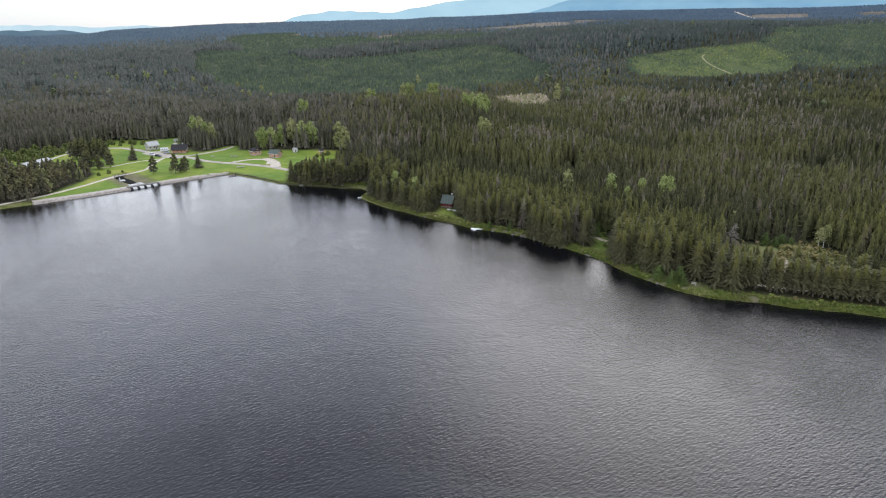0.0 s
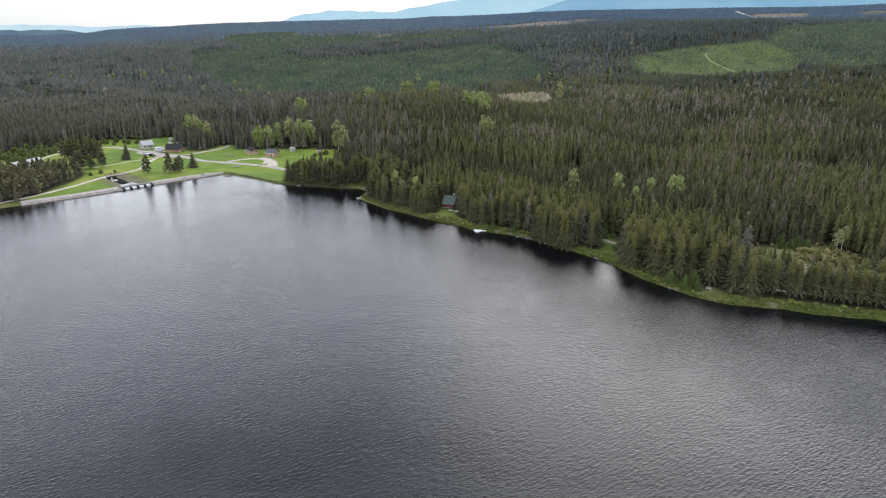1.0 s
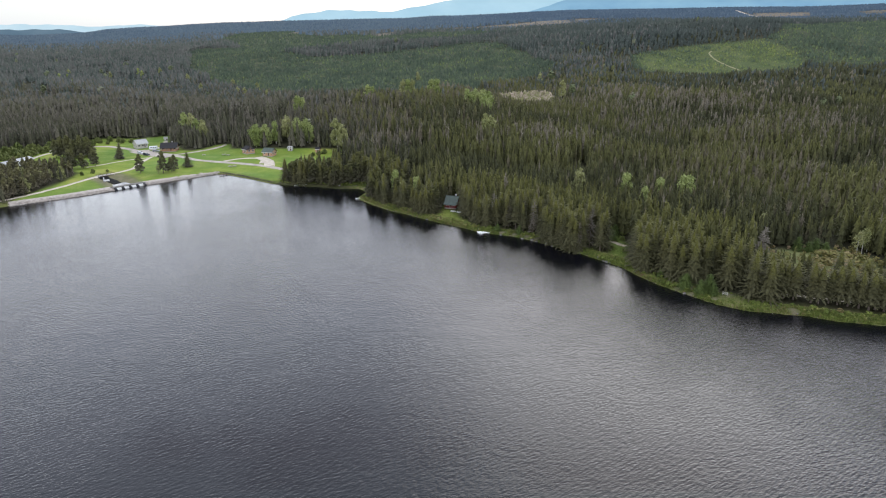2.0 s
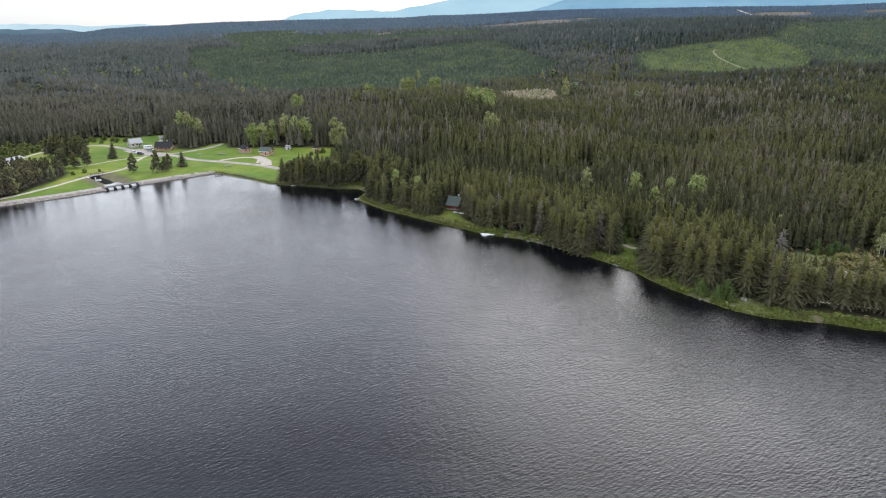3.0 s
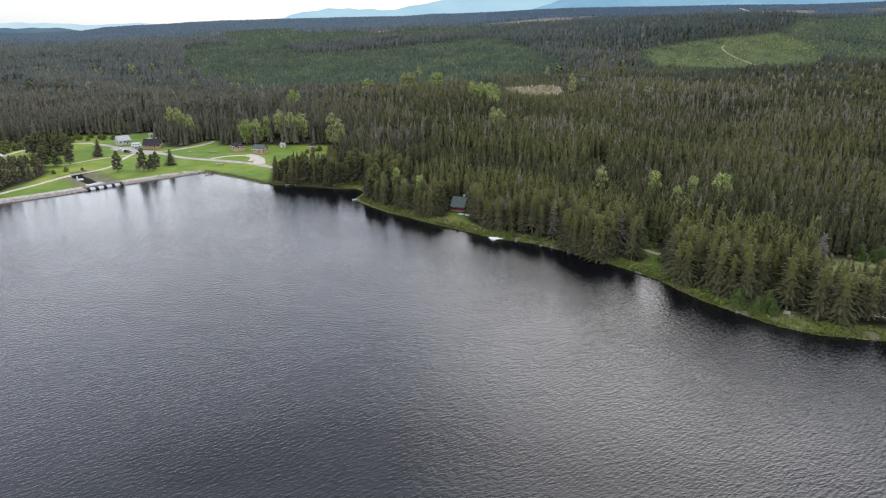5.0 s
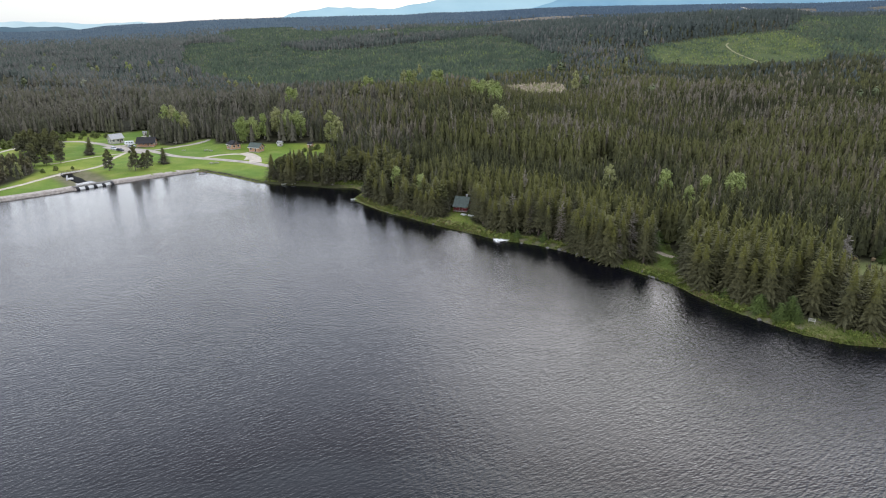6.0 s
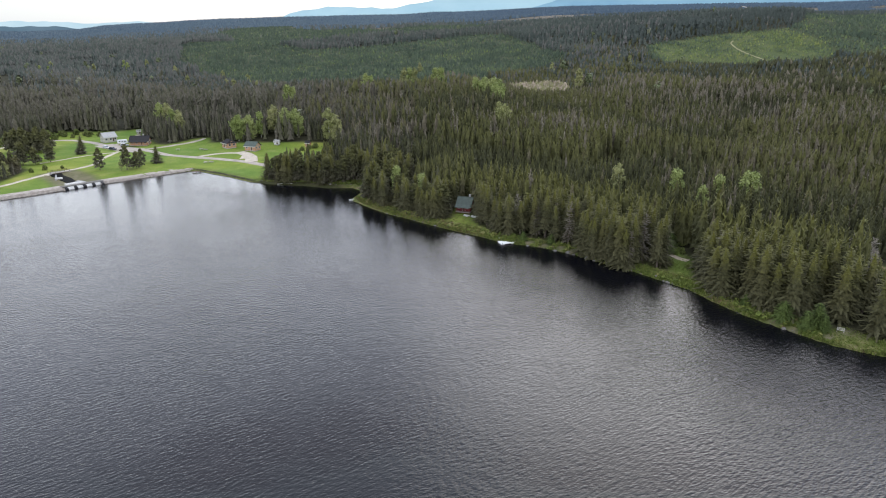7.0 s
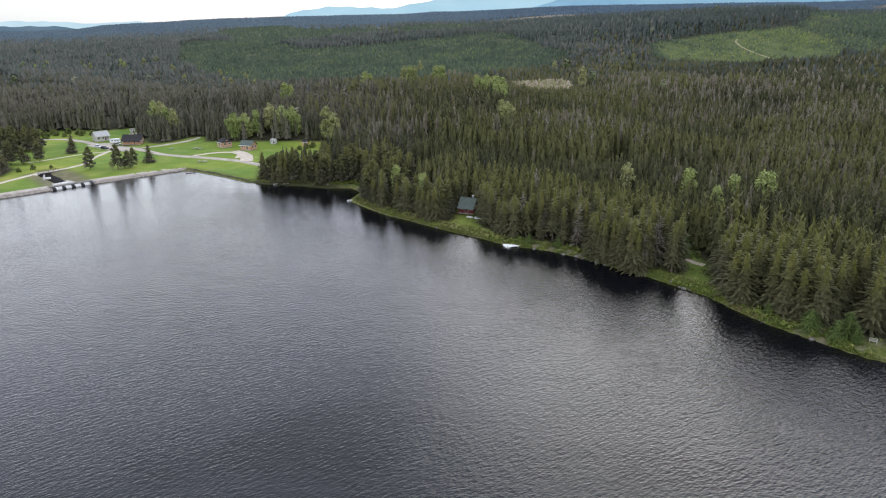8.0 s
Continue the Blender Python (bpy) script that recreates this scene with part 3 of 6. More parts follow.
def leafy_crown(seed, height, spread, low, clumps, size):
    """A crown of many small leaf sprays gathered in uneven masses, with gaps."""
    rng = random.Random(seed)
    bm = bmesh.new()
    masses = []
    for _ in range(38):
        t = rng.random()
        r = spread * math.sin(math.pi * min(0.97, 0.18 + 0.8 * t)) ** 0.8
        a, d = rng.uniform(0, 6.283), math.sqrt(rng.random()) * 0.75
        masses.append((Vector((r * d * math.cos(a), r * d * math.sin(a), low + (height - low) * (0.08 + 0.86 * t))), spread * rng.uniform(0.26, 0.46)))
    for _ in range(clumps):
        c, m = rng.choice(masses)
        v = Vector((rng.gauss(0, 1), rng.gauss(0, 1), rng.gauss(0, 1))).normalized()
        p = c + Vector((v.x, v.y, v.z * 1.15)) * m * rng.uniform(0.35, 1.1)
        u = (v + Vector((rng.uniform(-1, 1), rng.uniform(-1, 1), rng.uniform(-0.6, 1)))).normalized()
        s = u.orthogonal().normalized() * size * rng.uniform(0.5, 1.2)
        w = u.cross(s) * rng.uniform(0.6, 1.1)
        bm.faces.new([bm.verts.new(p + q) for q in (s, w * 0.8 + s * 0.2, -s, -w)])
    return bm


def pine_crown(seed, height, spread, low, clumps, size):
    """A loose conical crown: flat masses of needle sprays on uneven limbs, with gaps between them and a ragged tip."""
    rng = random.Random(seed)
    bm = bmesh.new()
    masses = []
    for k in range(30):
        t = (k + rng.random()) / 30
        a, d = k * 2.4 + rng.uniform(-0.5, 0.5), rng.uniform(0.25, 0.85)
        r = spread * (1 - t) ** 0.6 * d * rng.uniform(0.8, 1.15)
        masses.append((Vector((r * math.cos(a), r * math.sin(a), low + (height - low) * (0.04 + 0.92 * t))), spread * rng.uniform(0.26, 0.44) * (1 - 0.55 * t)))
    for _ in range(clumps):
        c, m = rng.choice(masses)
        v = Vector((rng.gauss(0, 1), rng.gauss(0, 1), rng.gauss(0, 1))).normalized()
        p = c + Vector((v.x, v.y, v.z * 0.6)) * m * rng.uniform(0.35, 1.05)
        u = (v * 0.5 + Vector((rng.uniform(-0.7, 0.7), rng.uniform(-0.7, 0.7), rng.uniform(0.2, 1.2)))).normalized()
        q = u.orthogonal().normalized() * size * rng.uniform(0.6, 1.2)
        w = u.cross(q) * rng.uniform(0.4, 0.8)
        bm.faces.new([bm.verts.new(p + e) for e in (q, w, -q, -w)])
    return bm


def make_leafy(seed, height, spread, low, leaf, label, bark=None, clumps=900, size=0.32, name="birch_tree", group="", crown=leafy_crown):
    tree = empty(name, label, "tree", group)
    rng = random.Random(seed)
    bm = trunk_mesh(height * 0.9, 0.012 * height + 0.03, 6, 0.25)
    for k in range(7):
        z = low + (height - low) * (0.05 + 0.1 * k)
        a, n = rng.uniform(0, 6.3), spread * rng.uniform(0.5, 0.8)
        tip = Vector((n * math.cos(a), n * math.sin(a), z + n * 0.9))
        foot = Vector((0, 0, z))
        side = (tip - foot).orthogonal().normalized() * 0.05
        other = side.cross((tip - foot).normalized())
        vs = [bm.verts.new(foot + side), bm.verts.new(foot - side), bm.verts.new(foot + other * 1.5)]
        top = bm.verts.new(tip)
        for i in range(3):
            bm.faces.new((vs[i], vs[(i + 1) % 3], top))
    part("trunk", bm, bark or M_BIRCH, tree)
    part("crown", crown(seed, height, spread, low, clumps, size), leaf, tree)
    return tree


def put(tree, x, y, rng, scale=1.0, sink=0.1, wide=1.0):
    """Stands a copy of a tree on the ground."""
    m = Matrix.Translation((x, y, high(x, y) - sink)) @ pose(0, 0, 0, rng.uniform(-2, 2), rng.uniform(-2, 2), rng.uniform(0, 360)) @ Matrix.Diagonal((wide * scale * rng.uniform(0.92, 1.1), wide * scale * rng.uniform(0.92, 1.1), scale, 1))
    c = copy_thing(tree, m)
    c.matrix_basis = m
    return c


def stow(tree):
    """Takes away the pattern from which copies were made."""
    for o in (*tree.children_recursive, tree):
        bpy.data.objects.remove(o)


SPRUCE_LABEL = "dark green spruce with drooping boughs on the lake shore"
patterns = [make_spruce(11, 15.0, 4.6, 0.7, M_SPRUCE, SPRUCE_LABEL), make_spruce(12, 16.0, 4.2, 1.0, M_SPRUCE, SPRUCE_LABEL), make_spruce(13, 13.0, 4.8, 0.5, M_SPRUCE, SPRUCE_LABEL),
            make_spruce(14, 15.5, 3.6, 3.0, M_SPRUCE, "slender spruce with a bare lower trunk"), make_spruce(15, 14.0, 2.6, 2.0, M_DEAD, "grey dying spruce with thin twigs", 0.9, 0.25),
            make_spruce(16, 14.2, 5.1, 0.9, M_SPRUCE, "broad round-topped spruce on the lake shore", 1.1), make_spruce(17, 14.4, 4.4, 3.3, M_SPRUCE, "olive spruce with a bare trunk below its spreading crown"),
            make_leafy(18, 13.5, 4.3, 1.5, M_PINE, "dark olive pine with a full round crown on the wooded point", M_BARK, 1300, 0.5, "pine_tree", "spruces along the shore", pine_crown)]


def from_line(line, x, y):
    """Metres from a line of straight runs."""
    best = np.full(np.shape(x), 1e9)
    for (ax, ay), (bx, by) in zip(line, line[1:]):
        t = np.clip(((x - ax) * (bx - ax) + (y - ay) * (by - ay)) / ((bx - ax) ** 2 + (by - ay) ** 2), 0, 1)
        best = np.minimum(best, np.hypot(x - ax - t * (bx - ax), y - ay - t * (by - ay)))
    return best


def clear_of_trees(x, y):
    """How far a place lies from all openings in the forest (positive: trees may stand)."""
    open_ = np.maximum.reduce([inside(p, x, y) for p in (CLEARING, COTTAGE_LOT, COVE_GAP, BENCH_LAWN, SANDY, CUT_PATCH, FAR_TRACK)] + [1.8 - from_line(SHORE_TRACK, x, y), 1.0 - from_line(TRACK_BRANCH, x, y)])
    return -open_


def edge_of_wood(x, y):
    """Metres from the water's edge at which the first trees stand."""
    w = 3.4 + 1.0 * wobble(x, y, 9, 8)
    w = np.where((x > 36) & (x < 52), 1.6, w)
    w = np.where((x > 14) & (x <= 36), 4.6, w)
    return np.where(x < -44, 1.3, w)


def scatter(x0, x1, y0, y1, gap, seed):
    rng = np.random.default_rng(seed)
    gx, gy = np.meshgrid(np.arange(x0, x1, gap), np.arange(y0, y1, gap))
    return (gx + rng.uniform(-0.46, 0.46, gx.shape) * gap).ravel(), (gy + rng.uniform(-0.46, 0.46, gx.shape) * gap).ravel(), rng


def stand_edge(x, y, size):
    """True on the thin winding lines that part one stand of trees from the next."""
    return np.abs(wobble(x, y * 0.75, size, 34)) < 0.075 + 0.04 * wobble(x, y, size * 0.4, 35)


def stand_height(x, y, size):
    """Stands differ in height by their age."""
    return 1 + 0.16 * np.tanh(6 * wobble(x, y * 0.75, size, 34))


def in_sight(x, y):
    """The stretch of country that the flight looks over, with a margin."""
    return np.abs(x) < 0.72 * y + 25


def low_wood(x, y):
    """The wood is lower on the sandy point in the east and beside the dam."""
    cottage_shore = 0.14 * ease(-46, -36, x) * ease(34, 14, x) * ease(345, 325, y)
    return 1 - cottage_shore - 0.12 * ease(-40, -56, x) * ease(-100, -80, x) * ease(390, 376, y) - 0.26 * ease(90, 100, x) * ease(232, 215, y) - (0.14 + 0.14 * ease(345, 372, y)) * ease(-190, -205, x) * ease(425, 405, y)


# the first ranks along the water
fx, fy, frng = scatter(-110, 150, 168, 372, 3.9, 21)
ok = (to_shore(fx, fy) > edge_of_wood(fx, fy)) & (clear_of_trees(fx, fy) > 1.2) & (fx > -87) & (np.hypot(fx - 76.5, fy - 206.5) > 5) & ((fx < 94) | (to_shore(fx, fy) > 13)) & (frng.random(len(fx)) < 0.93)
fx, fy = fx[ok], fy[ok]
# a close row leans over the water under the wooded points
rim = np.array([(a + (b - a) * t) for a, b in zip(np.array(SHORE_A[10:14] + SHORE_B[3:6], float)[:-1], np.array(SHORE_A[10:14] + SHORE_B[3:6], float)[1:]) if np.hypot(*(b - a)) < 20 for t in (0.1, 0.35, 0.6, 0.85)])
rim = rim[(rim[:, 0] > -83) | (rim[:, 1] < 300)]
rim = rim + np.array([0.5, 1.1]) + frng.uniform(-0.6, 0.6, rim.shape)
row = np.array([(a + (b - a) * t) for a, b in zip(np.array(SHORE_TRACK, float)[:-1], np.array(SHORE_TRACK, float)[1:]) for t in np.arange(0, 1, 2.4 / np.hypot(*(b - a)))])
row = row + np.array([-1.6, -4.0]) + frng.uniform(-1.0, 1.0, row.shape)
row = row[(np.hypot(row[:, 0] - 104, row[:, 1] - 197.3) > 1.3) & (row[:, 0] > 93)]
rim = np.r_[rim, row]
fx, fy = np.r_[fx, rim[:, 0], 8.4, 7.4, 9.8, -5.2, -6.6], np.r_[fy, rim[:, 1], 302.5, 299.0, 297.5, 304.5, 299.0]
rank = to_shore(fx, fy) + 0.02 * np.hypot(fx, fy - 60)
order = np.argsort(rank)[:300]
front_depth = rank[order[-1]]
rng = random.Random(4)
for i in order:
    k = rng.choices(range(6), (28, 24, 18, 14, 5, 11))[0]
    if (fx[i] > 92 and from_line(SHORE_TRACK, fx[i], fy[i]) < 6 and fy[i] < 206) or 16 < fx[i] < 37:
        k = rng.choice((3, 6, 6, 6) if fx[i] > 92 else (3, 6, 4, 0))
    elif fx[i] < -3:
        k = rng.choice((7, 7, 7, 0, 5) if fx[i] < -44 else (7, 7, 0, 2, 5))
    put(patterns[k], fx[i], fy[i], rng, (rng.uniform(0.78, 1.1) if fx[i] < 52 else rng.uniform(0.92, 1.06)) * low_wood(fx[i], fy[i]) * (1.1 if fx[i] > 93 and fy[i] < 205 else 1) * (0.8 if to_shore(fx[i:i + 1], fy[i:i + 1])[0] < 3 and rng.random() < 0.3 else 1), wide=1 / low_wood(fx[i], fy[i]) ** 0.6, sink=0.9 if fx[i] < -44 else 0.45)
for x, y, s in ((100, 230, 0.72), (103, 234, 0.8), (106, 231, 0.66), (101.5, 226, 0.6), (109, 236, 0.7), (98, 234, 0.7), (105, 238, 0.75)):
    put(patterns[4], x, y, rng, s, wide=1.7)
for p in patterns:
    stow(p)


def tier_tree(seed, tiers, spikes, height=1.0):
    """A small spruce of ragged tiers, one metre high, for the wood behind."""
    rng = np.random.default_rng(seed)
    v, f = [], []
    for k in range(tiers):
        t = k / tiers
        r = 0.2 * (1 - t ** 2.2) ** 0.8 + 0.012
        z0, z1 = 0.1 + 0.88 * t, min(1.0, 0.1 + 0.88 * (t + 1.75 / tiers))
        base = len(v)
        a = np.linspace(0, 2 * np.pi, spikes * 2, endpoint=False) + rng.uniform(0, 6)
        rr = np.where(np.arange(spikes * 2) % 2 == 0, r * rng.uniform(0.8, 1.2, spikes * 2), r * rng.uniform(0.45, 0.7, spikes * 2))
        zz = z0 - np.where(np.arange(spikes * 2) % 2 == 0, 0.02, -0.03) + rng.uniform(-0.02, 0.02, spikes * 2)
        v += list(zip(rr * np.cos(a), rr * np.sin(a), zz)) + [(rng.uniform(-0.015, 0.015), rng.uniform(-0.015, 0.015), z1 if k < tiers - 1 else 0.985)]
        f += [(base + i, base + (i + 1) % (spikes * 2), base + spikes * 2) for i in range(spikes * 2)]
    return np.array(v), np.array(f)


def ragged_tree(seed, tiers, spikes, sprays):
    """A tiered spruce one metre high with loose twig sprays that break its outline, drooping below and raised round the tip."""
    rng = np.random.default_rng(seed)
    v, f = tier_tree(seed, tiers, spikes)
    v, f = list(map(tuple, v * np.array([0.76, 0.76, 0.97]))), list(map(tuple, f))
    for k in range(sprays):
        t = ((k + rng.uniform(0, 1)) / sprays) ** 0.85
        b = k * 2.39996 + rng.uniform(-0.5, 0.5)
        r = 0.185 * (1 - t ** 2.2) ** 0.8 * rng.uniform(0.7, 1.15)
        p = np.array([r * np.cos(b), r * np.sin(b), 0.1 + 0.87 * t])
        way = np.array([np.cos(b), np.sin(b), rng.uniform(0.4, 1.6) if t > 0.8 else -rng.uniform(0.0, 0.6)]) * (0.062 if sprays < 20 else 0.054) * rng.uniform(0.7, 1.3)
        side = np.array([-np.sin(b), np.cos(b), rng.uniform(-0.4, 0.4)]) * 0.023
        n = len(v)
        v += [tuple(p - way), tuple(p + side), tuple(p + way), tuple(p - side)]
        f += [(n, n + 1, n + 2), (n, n + 2, n + 3)]
    return np.array(v), np.array(f)


def bare_tree(seed, sprays):
    """A dying spruce one metre high: a thin stem with loose grey twigs."""
    rng = np.random.default_rng(seed)
    v, f = [(0.085, 0, 0.12), (-0.042, 0.072, 0.12), (-0.042, -0.072, 0.12), (0, 0, 1.0)], [(0, 1, 3), (1, 2, 3), (2, 0, 3)]
    for k in range(sprays):
        t = (k + rng.uniform(0, 1)) / sprays
        b = k * 2.39996 + rng.uniform(-0.5, 0.5)
        r = 0.17 * (1 - t) ** 0.75 * rng.uniform(0.5, 1.15)
        tip = np.array([r * np.cos(b), r * np.sin(b), 0.16 + 0.8 * t - 0.3 * r])
        root = np.array([0, 0, 0.18 + 0.8 * t])
        side = np.array([-np.sin(b), np.cos(b), rng.uniform(-1.2, 1.2)]) * (0.034 if sprays > 20 else 0.05)
        mid = root + (tip - root) * 0.65
        n = len(v)
        v += [tuple(root), tuple(mid + side), tuple(tip), tuple(mid - side)]
        f += [(n, n + 1, n + 2), (n, n + 2, n + 3)]
    return np.array(v), np.array(f)


def clump_tree(seed, cards, leaf=0.085):
    """A small broad-leaved tree one metre high: leaf sprays round a few masses."""
    rng = np.random.default_rng(seed)
    v, f = [], []
    for _ in range(cards):
        d = rng.normal(size=3)
        d /= np.linalg.norm(d)
        p = np.array([0, 0, 0.58]) + d * np.array([0.2, 0.2, 0.36]) * rng.uniform(0.6, 1.05)
        s = np.cross(d, rng.normal(size=3))
        s = s / np.linalg.norm(s) * leaf
        w = np.cross(d + 0.4 * rng.normal(size=3), s)
        b = len(v)
        v += [p + s, p + w, p - s, p - w * 0.8]
        f += [(b, b + 1, b + 2), (b, b + 2, b + 3)]
    return np.array(v), np.array(f)


def wood(name, x, y, heights, widths, tints, templates, material, label, rng, category="forest", bare=()):
    """Many trees in one mesh: each a turned, scaled pattern with its own tint."""
    z = ground_height(x, y)
    which, turn = rng.integers(0, len(templates), len(x)), rng.uniform(0, 2 * np.pi, len(x))
    if bare:
        which = np.where(tints > 0.8, len(templates) + which % len(bare), which)
        widths = np.where(tints > 0.8, 1.35 * widths, widths)
        templates = templates + bare
    vs, fs, ts, us, base = [], [], [], [], 0
    for k, (tv, tf) in enumerate(templates):
        at = np.nonzero(which == k)[0]
        if not len(at):
            continue
        c, s = np.cos(turn[at])[:, None], np.sin(turn[at])[:, None]
        w, h = (widths * heights)[at][:, None], heights[at][:, None]
        px = x[at][:, None] + w * (c * tv[:, 0] - s * tv[:, 1])
        py = y[at][:, None] + w * (s * tv[:, 0] + c * tv[:, 1])
        pz = z[at][:, None] - 0.3 + h * tv[:, 2]
        vs.append(np.stack([px, py, pz], -1).reshape(-1, 3))
        fs.append((tf[None] + (base + np.arange(len(at)) * len(tv))[:, None, None]).reshape(-1, 3))
        ts.append(np.repeat(tints[at], len(tv)))
        us.append(np.tile(tv[:, 2], len(at)))
        base += len(at) * len(tv)
    me = mesh_of(name, np.concatenate(vs), np.concatenate(fs), material, False, tint=np.concatenate(ts), up=np.concatenate(us))
    return tagged(new(name, me), label, category, kind="stuff")


DYING = [(193, 560, 85), (137, 590, 50), (278, 495, 45), (215, 450, 45), (130, 470, 40), (195, 845, 60), (60, 420, 30), (150, 640, 50), (-40, 420, 28)]


def tree_tints(x, y, rng):
    """Old forest is dark, browner in the west; here and there stand olive, brown and grey dying trees."""
    west = ease(60, -120, x) * ease(380, 440, y)
    t = np.clip(0.3 + 0.12 * np.tanh(6 * wobble(x, y * 0.75, 34, 34)) + 0.24 * wobble(x, y, 75, 11) + 0.18 * wobble(x, y, 19, 13) + rng.normal(0, 0.1, len(x)) - 0.24 * ease(110, 300, x) + 0.06 * west, 0, 0.6)
    inland = 0.3 + 0.7 * ease(40, 130, to_shore(x, y))
    brown = np.clip(wobble(x, y, 95, 17) + 0.5 * wobble(x, y, 33, 18), 0, 1)
    t = np.where(rng.random(len(x)) < (0.05 + 0.45 * brown) * inland * (0.25 + 0.75 * ease(330, 150, x)) + 0.4 * west, rng.uniform(0.59, 0.7, len(x)), t)
    sick = np.maximum.reduce([np.exp(-((x - a) ** 2 + (y - b) ** 2) / r ** 2) for a, b, r in DYING])
    dying = rng.random(len(x)) < (0.015 + 0.25 * np.clip(wobble(x, y, 60, 12), 0, 1) ** 2) * inland + 0.45 * sick
    return np.where(dying, rng.uniform(0.66, 0.88, len(x)), t)


NEAR = [ragged_tree(s, 4, 4, 28) for s in range(50, 57)]
MID = [ragged_tree(s, 3, 3, 13) for s in range(7)]
SMALL = [tier_tree(s, 3, 3) for s in range(20, 26)]
SLIM = [tier_tree(s, 2, 3) for s in range(40, 44)]
TINY = [tier_tree(s, 1, 3) for s in range(30, 33)]
BARE = [bare_tree(s, 32) for s in range(60, 65)]
BARE_SMALL = [bare_tree(s, 14) for s in range(65, 69)]

# the wood behind the first ranks
x, y, rg = scatter(-360, 330, 168, 470, 2.35, 31)
ok = in_sight(x, y) & (to_shore(x, y) > edge_of_wood(x, y)) & (clear_of_trees(x, y) > 1.0) & (rg.random(len(x)) < 0.97 - 0.6 * np.clip(wobble(x, y, 11, 33) - 0.3, 0, 1) - 0.9 * stand_edge(x, y, 34) - 0.85 * ease(-198, -206, x) * ease(425, 405, y))
x, y = x[ok], y[ok]
keep = (to_shore(x, y) + 0.02 * np.hypot(x, y - 60) > front_depth + 0.8) | (x < -112) | (x > 152)
x, y = x[keep], y[keep]
tall = np.clip(rg.normal(11.8, 1.6, len(x)), 7, 16.5) * low_wood(x, y) * stand_height(x, y, 34) * (1 + 0.12 * wobble(x, y, 38, 14) + 0.11 * wobble(x, y, 13, 20))
tall = tall * np.where((inside(CLEARING, x, y) > -9) & (rg.random(len(x)) < 0.45), rg.uniform(0.45, 0.85, len(x)), 1)
wide, tint, nearer = rg.uniform(0.58, 0.9, len(x)), tree_tints(x, y, rg), (np.hypot(x, y - 60) < 260) | (inside(CLEARING, x, y) > -26)
golden = (to_shore(x, y) < 72 + 16 * wobble(x, y, 40, 19)) & (x > -20)
dull = rg.random(len(x)) < ease(0, -110, x)
for sel, kinds, needles in ((nearer & golden, NEAR, M_NEAR), (nearer & ~golden & ~dull, NEAR, M_FOREST), (nearer & dull, NEAR, M_DULL), (~nearer & ~dull, MID, M_FOREST), (~nearer & dull, MID, M_DULL)):
    wood("spruce_forest", x[sel], y[sel], tall[sel], wide[sel], tint[sel], kinds, needles, "dense mixed spruce forest, dark green with olive tips", rg, bare=BARE)

for y0, y1, gap, seed, kinds in ((470, 570, 2.6, 39, MID), (570, 850, 3.0, 32, SMALL), (850, 1500, 5.2, 35, SLIM)):
    x, y, rg = scatter(-1100, 1100, y0, y1, gap, seed)
    ok = in_sight(x, y) & (clear_of_trees(x, y) > 1.0) & (youth(x, y) < 0.5) & (rg.random(len(x)) < 0.96 - 0.9 * stand_edge(x, y, 52))
    x, y = x[ok], y[ok]
    brush = np.maximum(ease(-70, -5, inside(CUT_PATCH, x, y)), 0.8 * ease(-50, 0, inside(HILL_FIELD, x, y)))
    tall = np.clip(rg.normal(11.0, 1.7, len(x)), 6.5, 15.5) * (1 - 0.18 * ease(520, 700, y)) * stand_height(x, y, 52) * (1 + 0.14 * wobble(x, y, 55, 15) + 0.16 * wobble(x, y, 150, 16) + 0.14 * wobble(x, y, 17, 21)) * (1 - 0.6 * brush)
    wide, tint = rg.uniform(0.66, 1.0, len(x)) * (1 + 0.18 * ease(520, 700, y)) * (1 + 0.15 * (gap > 4)), tree_tints(x, y, rg)
    # With distance, more trees take the haze-tinted needles.
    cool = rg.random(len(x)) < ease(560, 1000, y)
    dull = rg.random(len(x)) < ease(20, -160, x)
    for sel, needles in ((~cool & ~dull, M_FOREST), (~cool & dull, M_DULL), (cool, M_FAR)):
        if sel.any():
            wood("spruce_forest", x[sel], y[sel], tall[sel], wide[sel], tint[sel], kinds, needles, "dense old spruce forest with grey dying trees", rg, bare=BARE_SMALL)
x, y, rg = scatter(48, 110, 576, 660, 2.4, 36)
ok = inside(CUT_PATCH, x, y) > 0
x, y = x[ok], y[ok]
wood("dead_brush", x, y, rg.uniform(1.5, 5.0, len(x)), rg.uniform(1.6, 3.2, len(x)), rg.uniform(0.3, 1, len(x)), BARE_SMALL + SMALL, M_BRUSH, "pale dead brush in a cut-over patch of forest", rg)

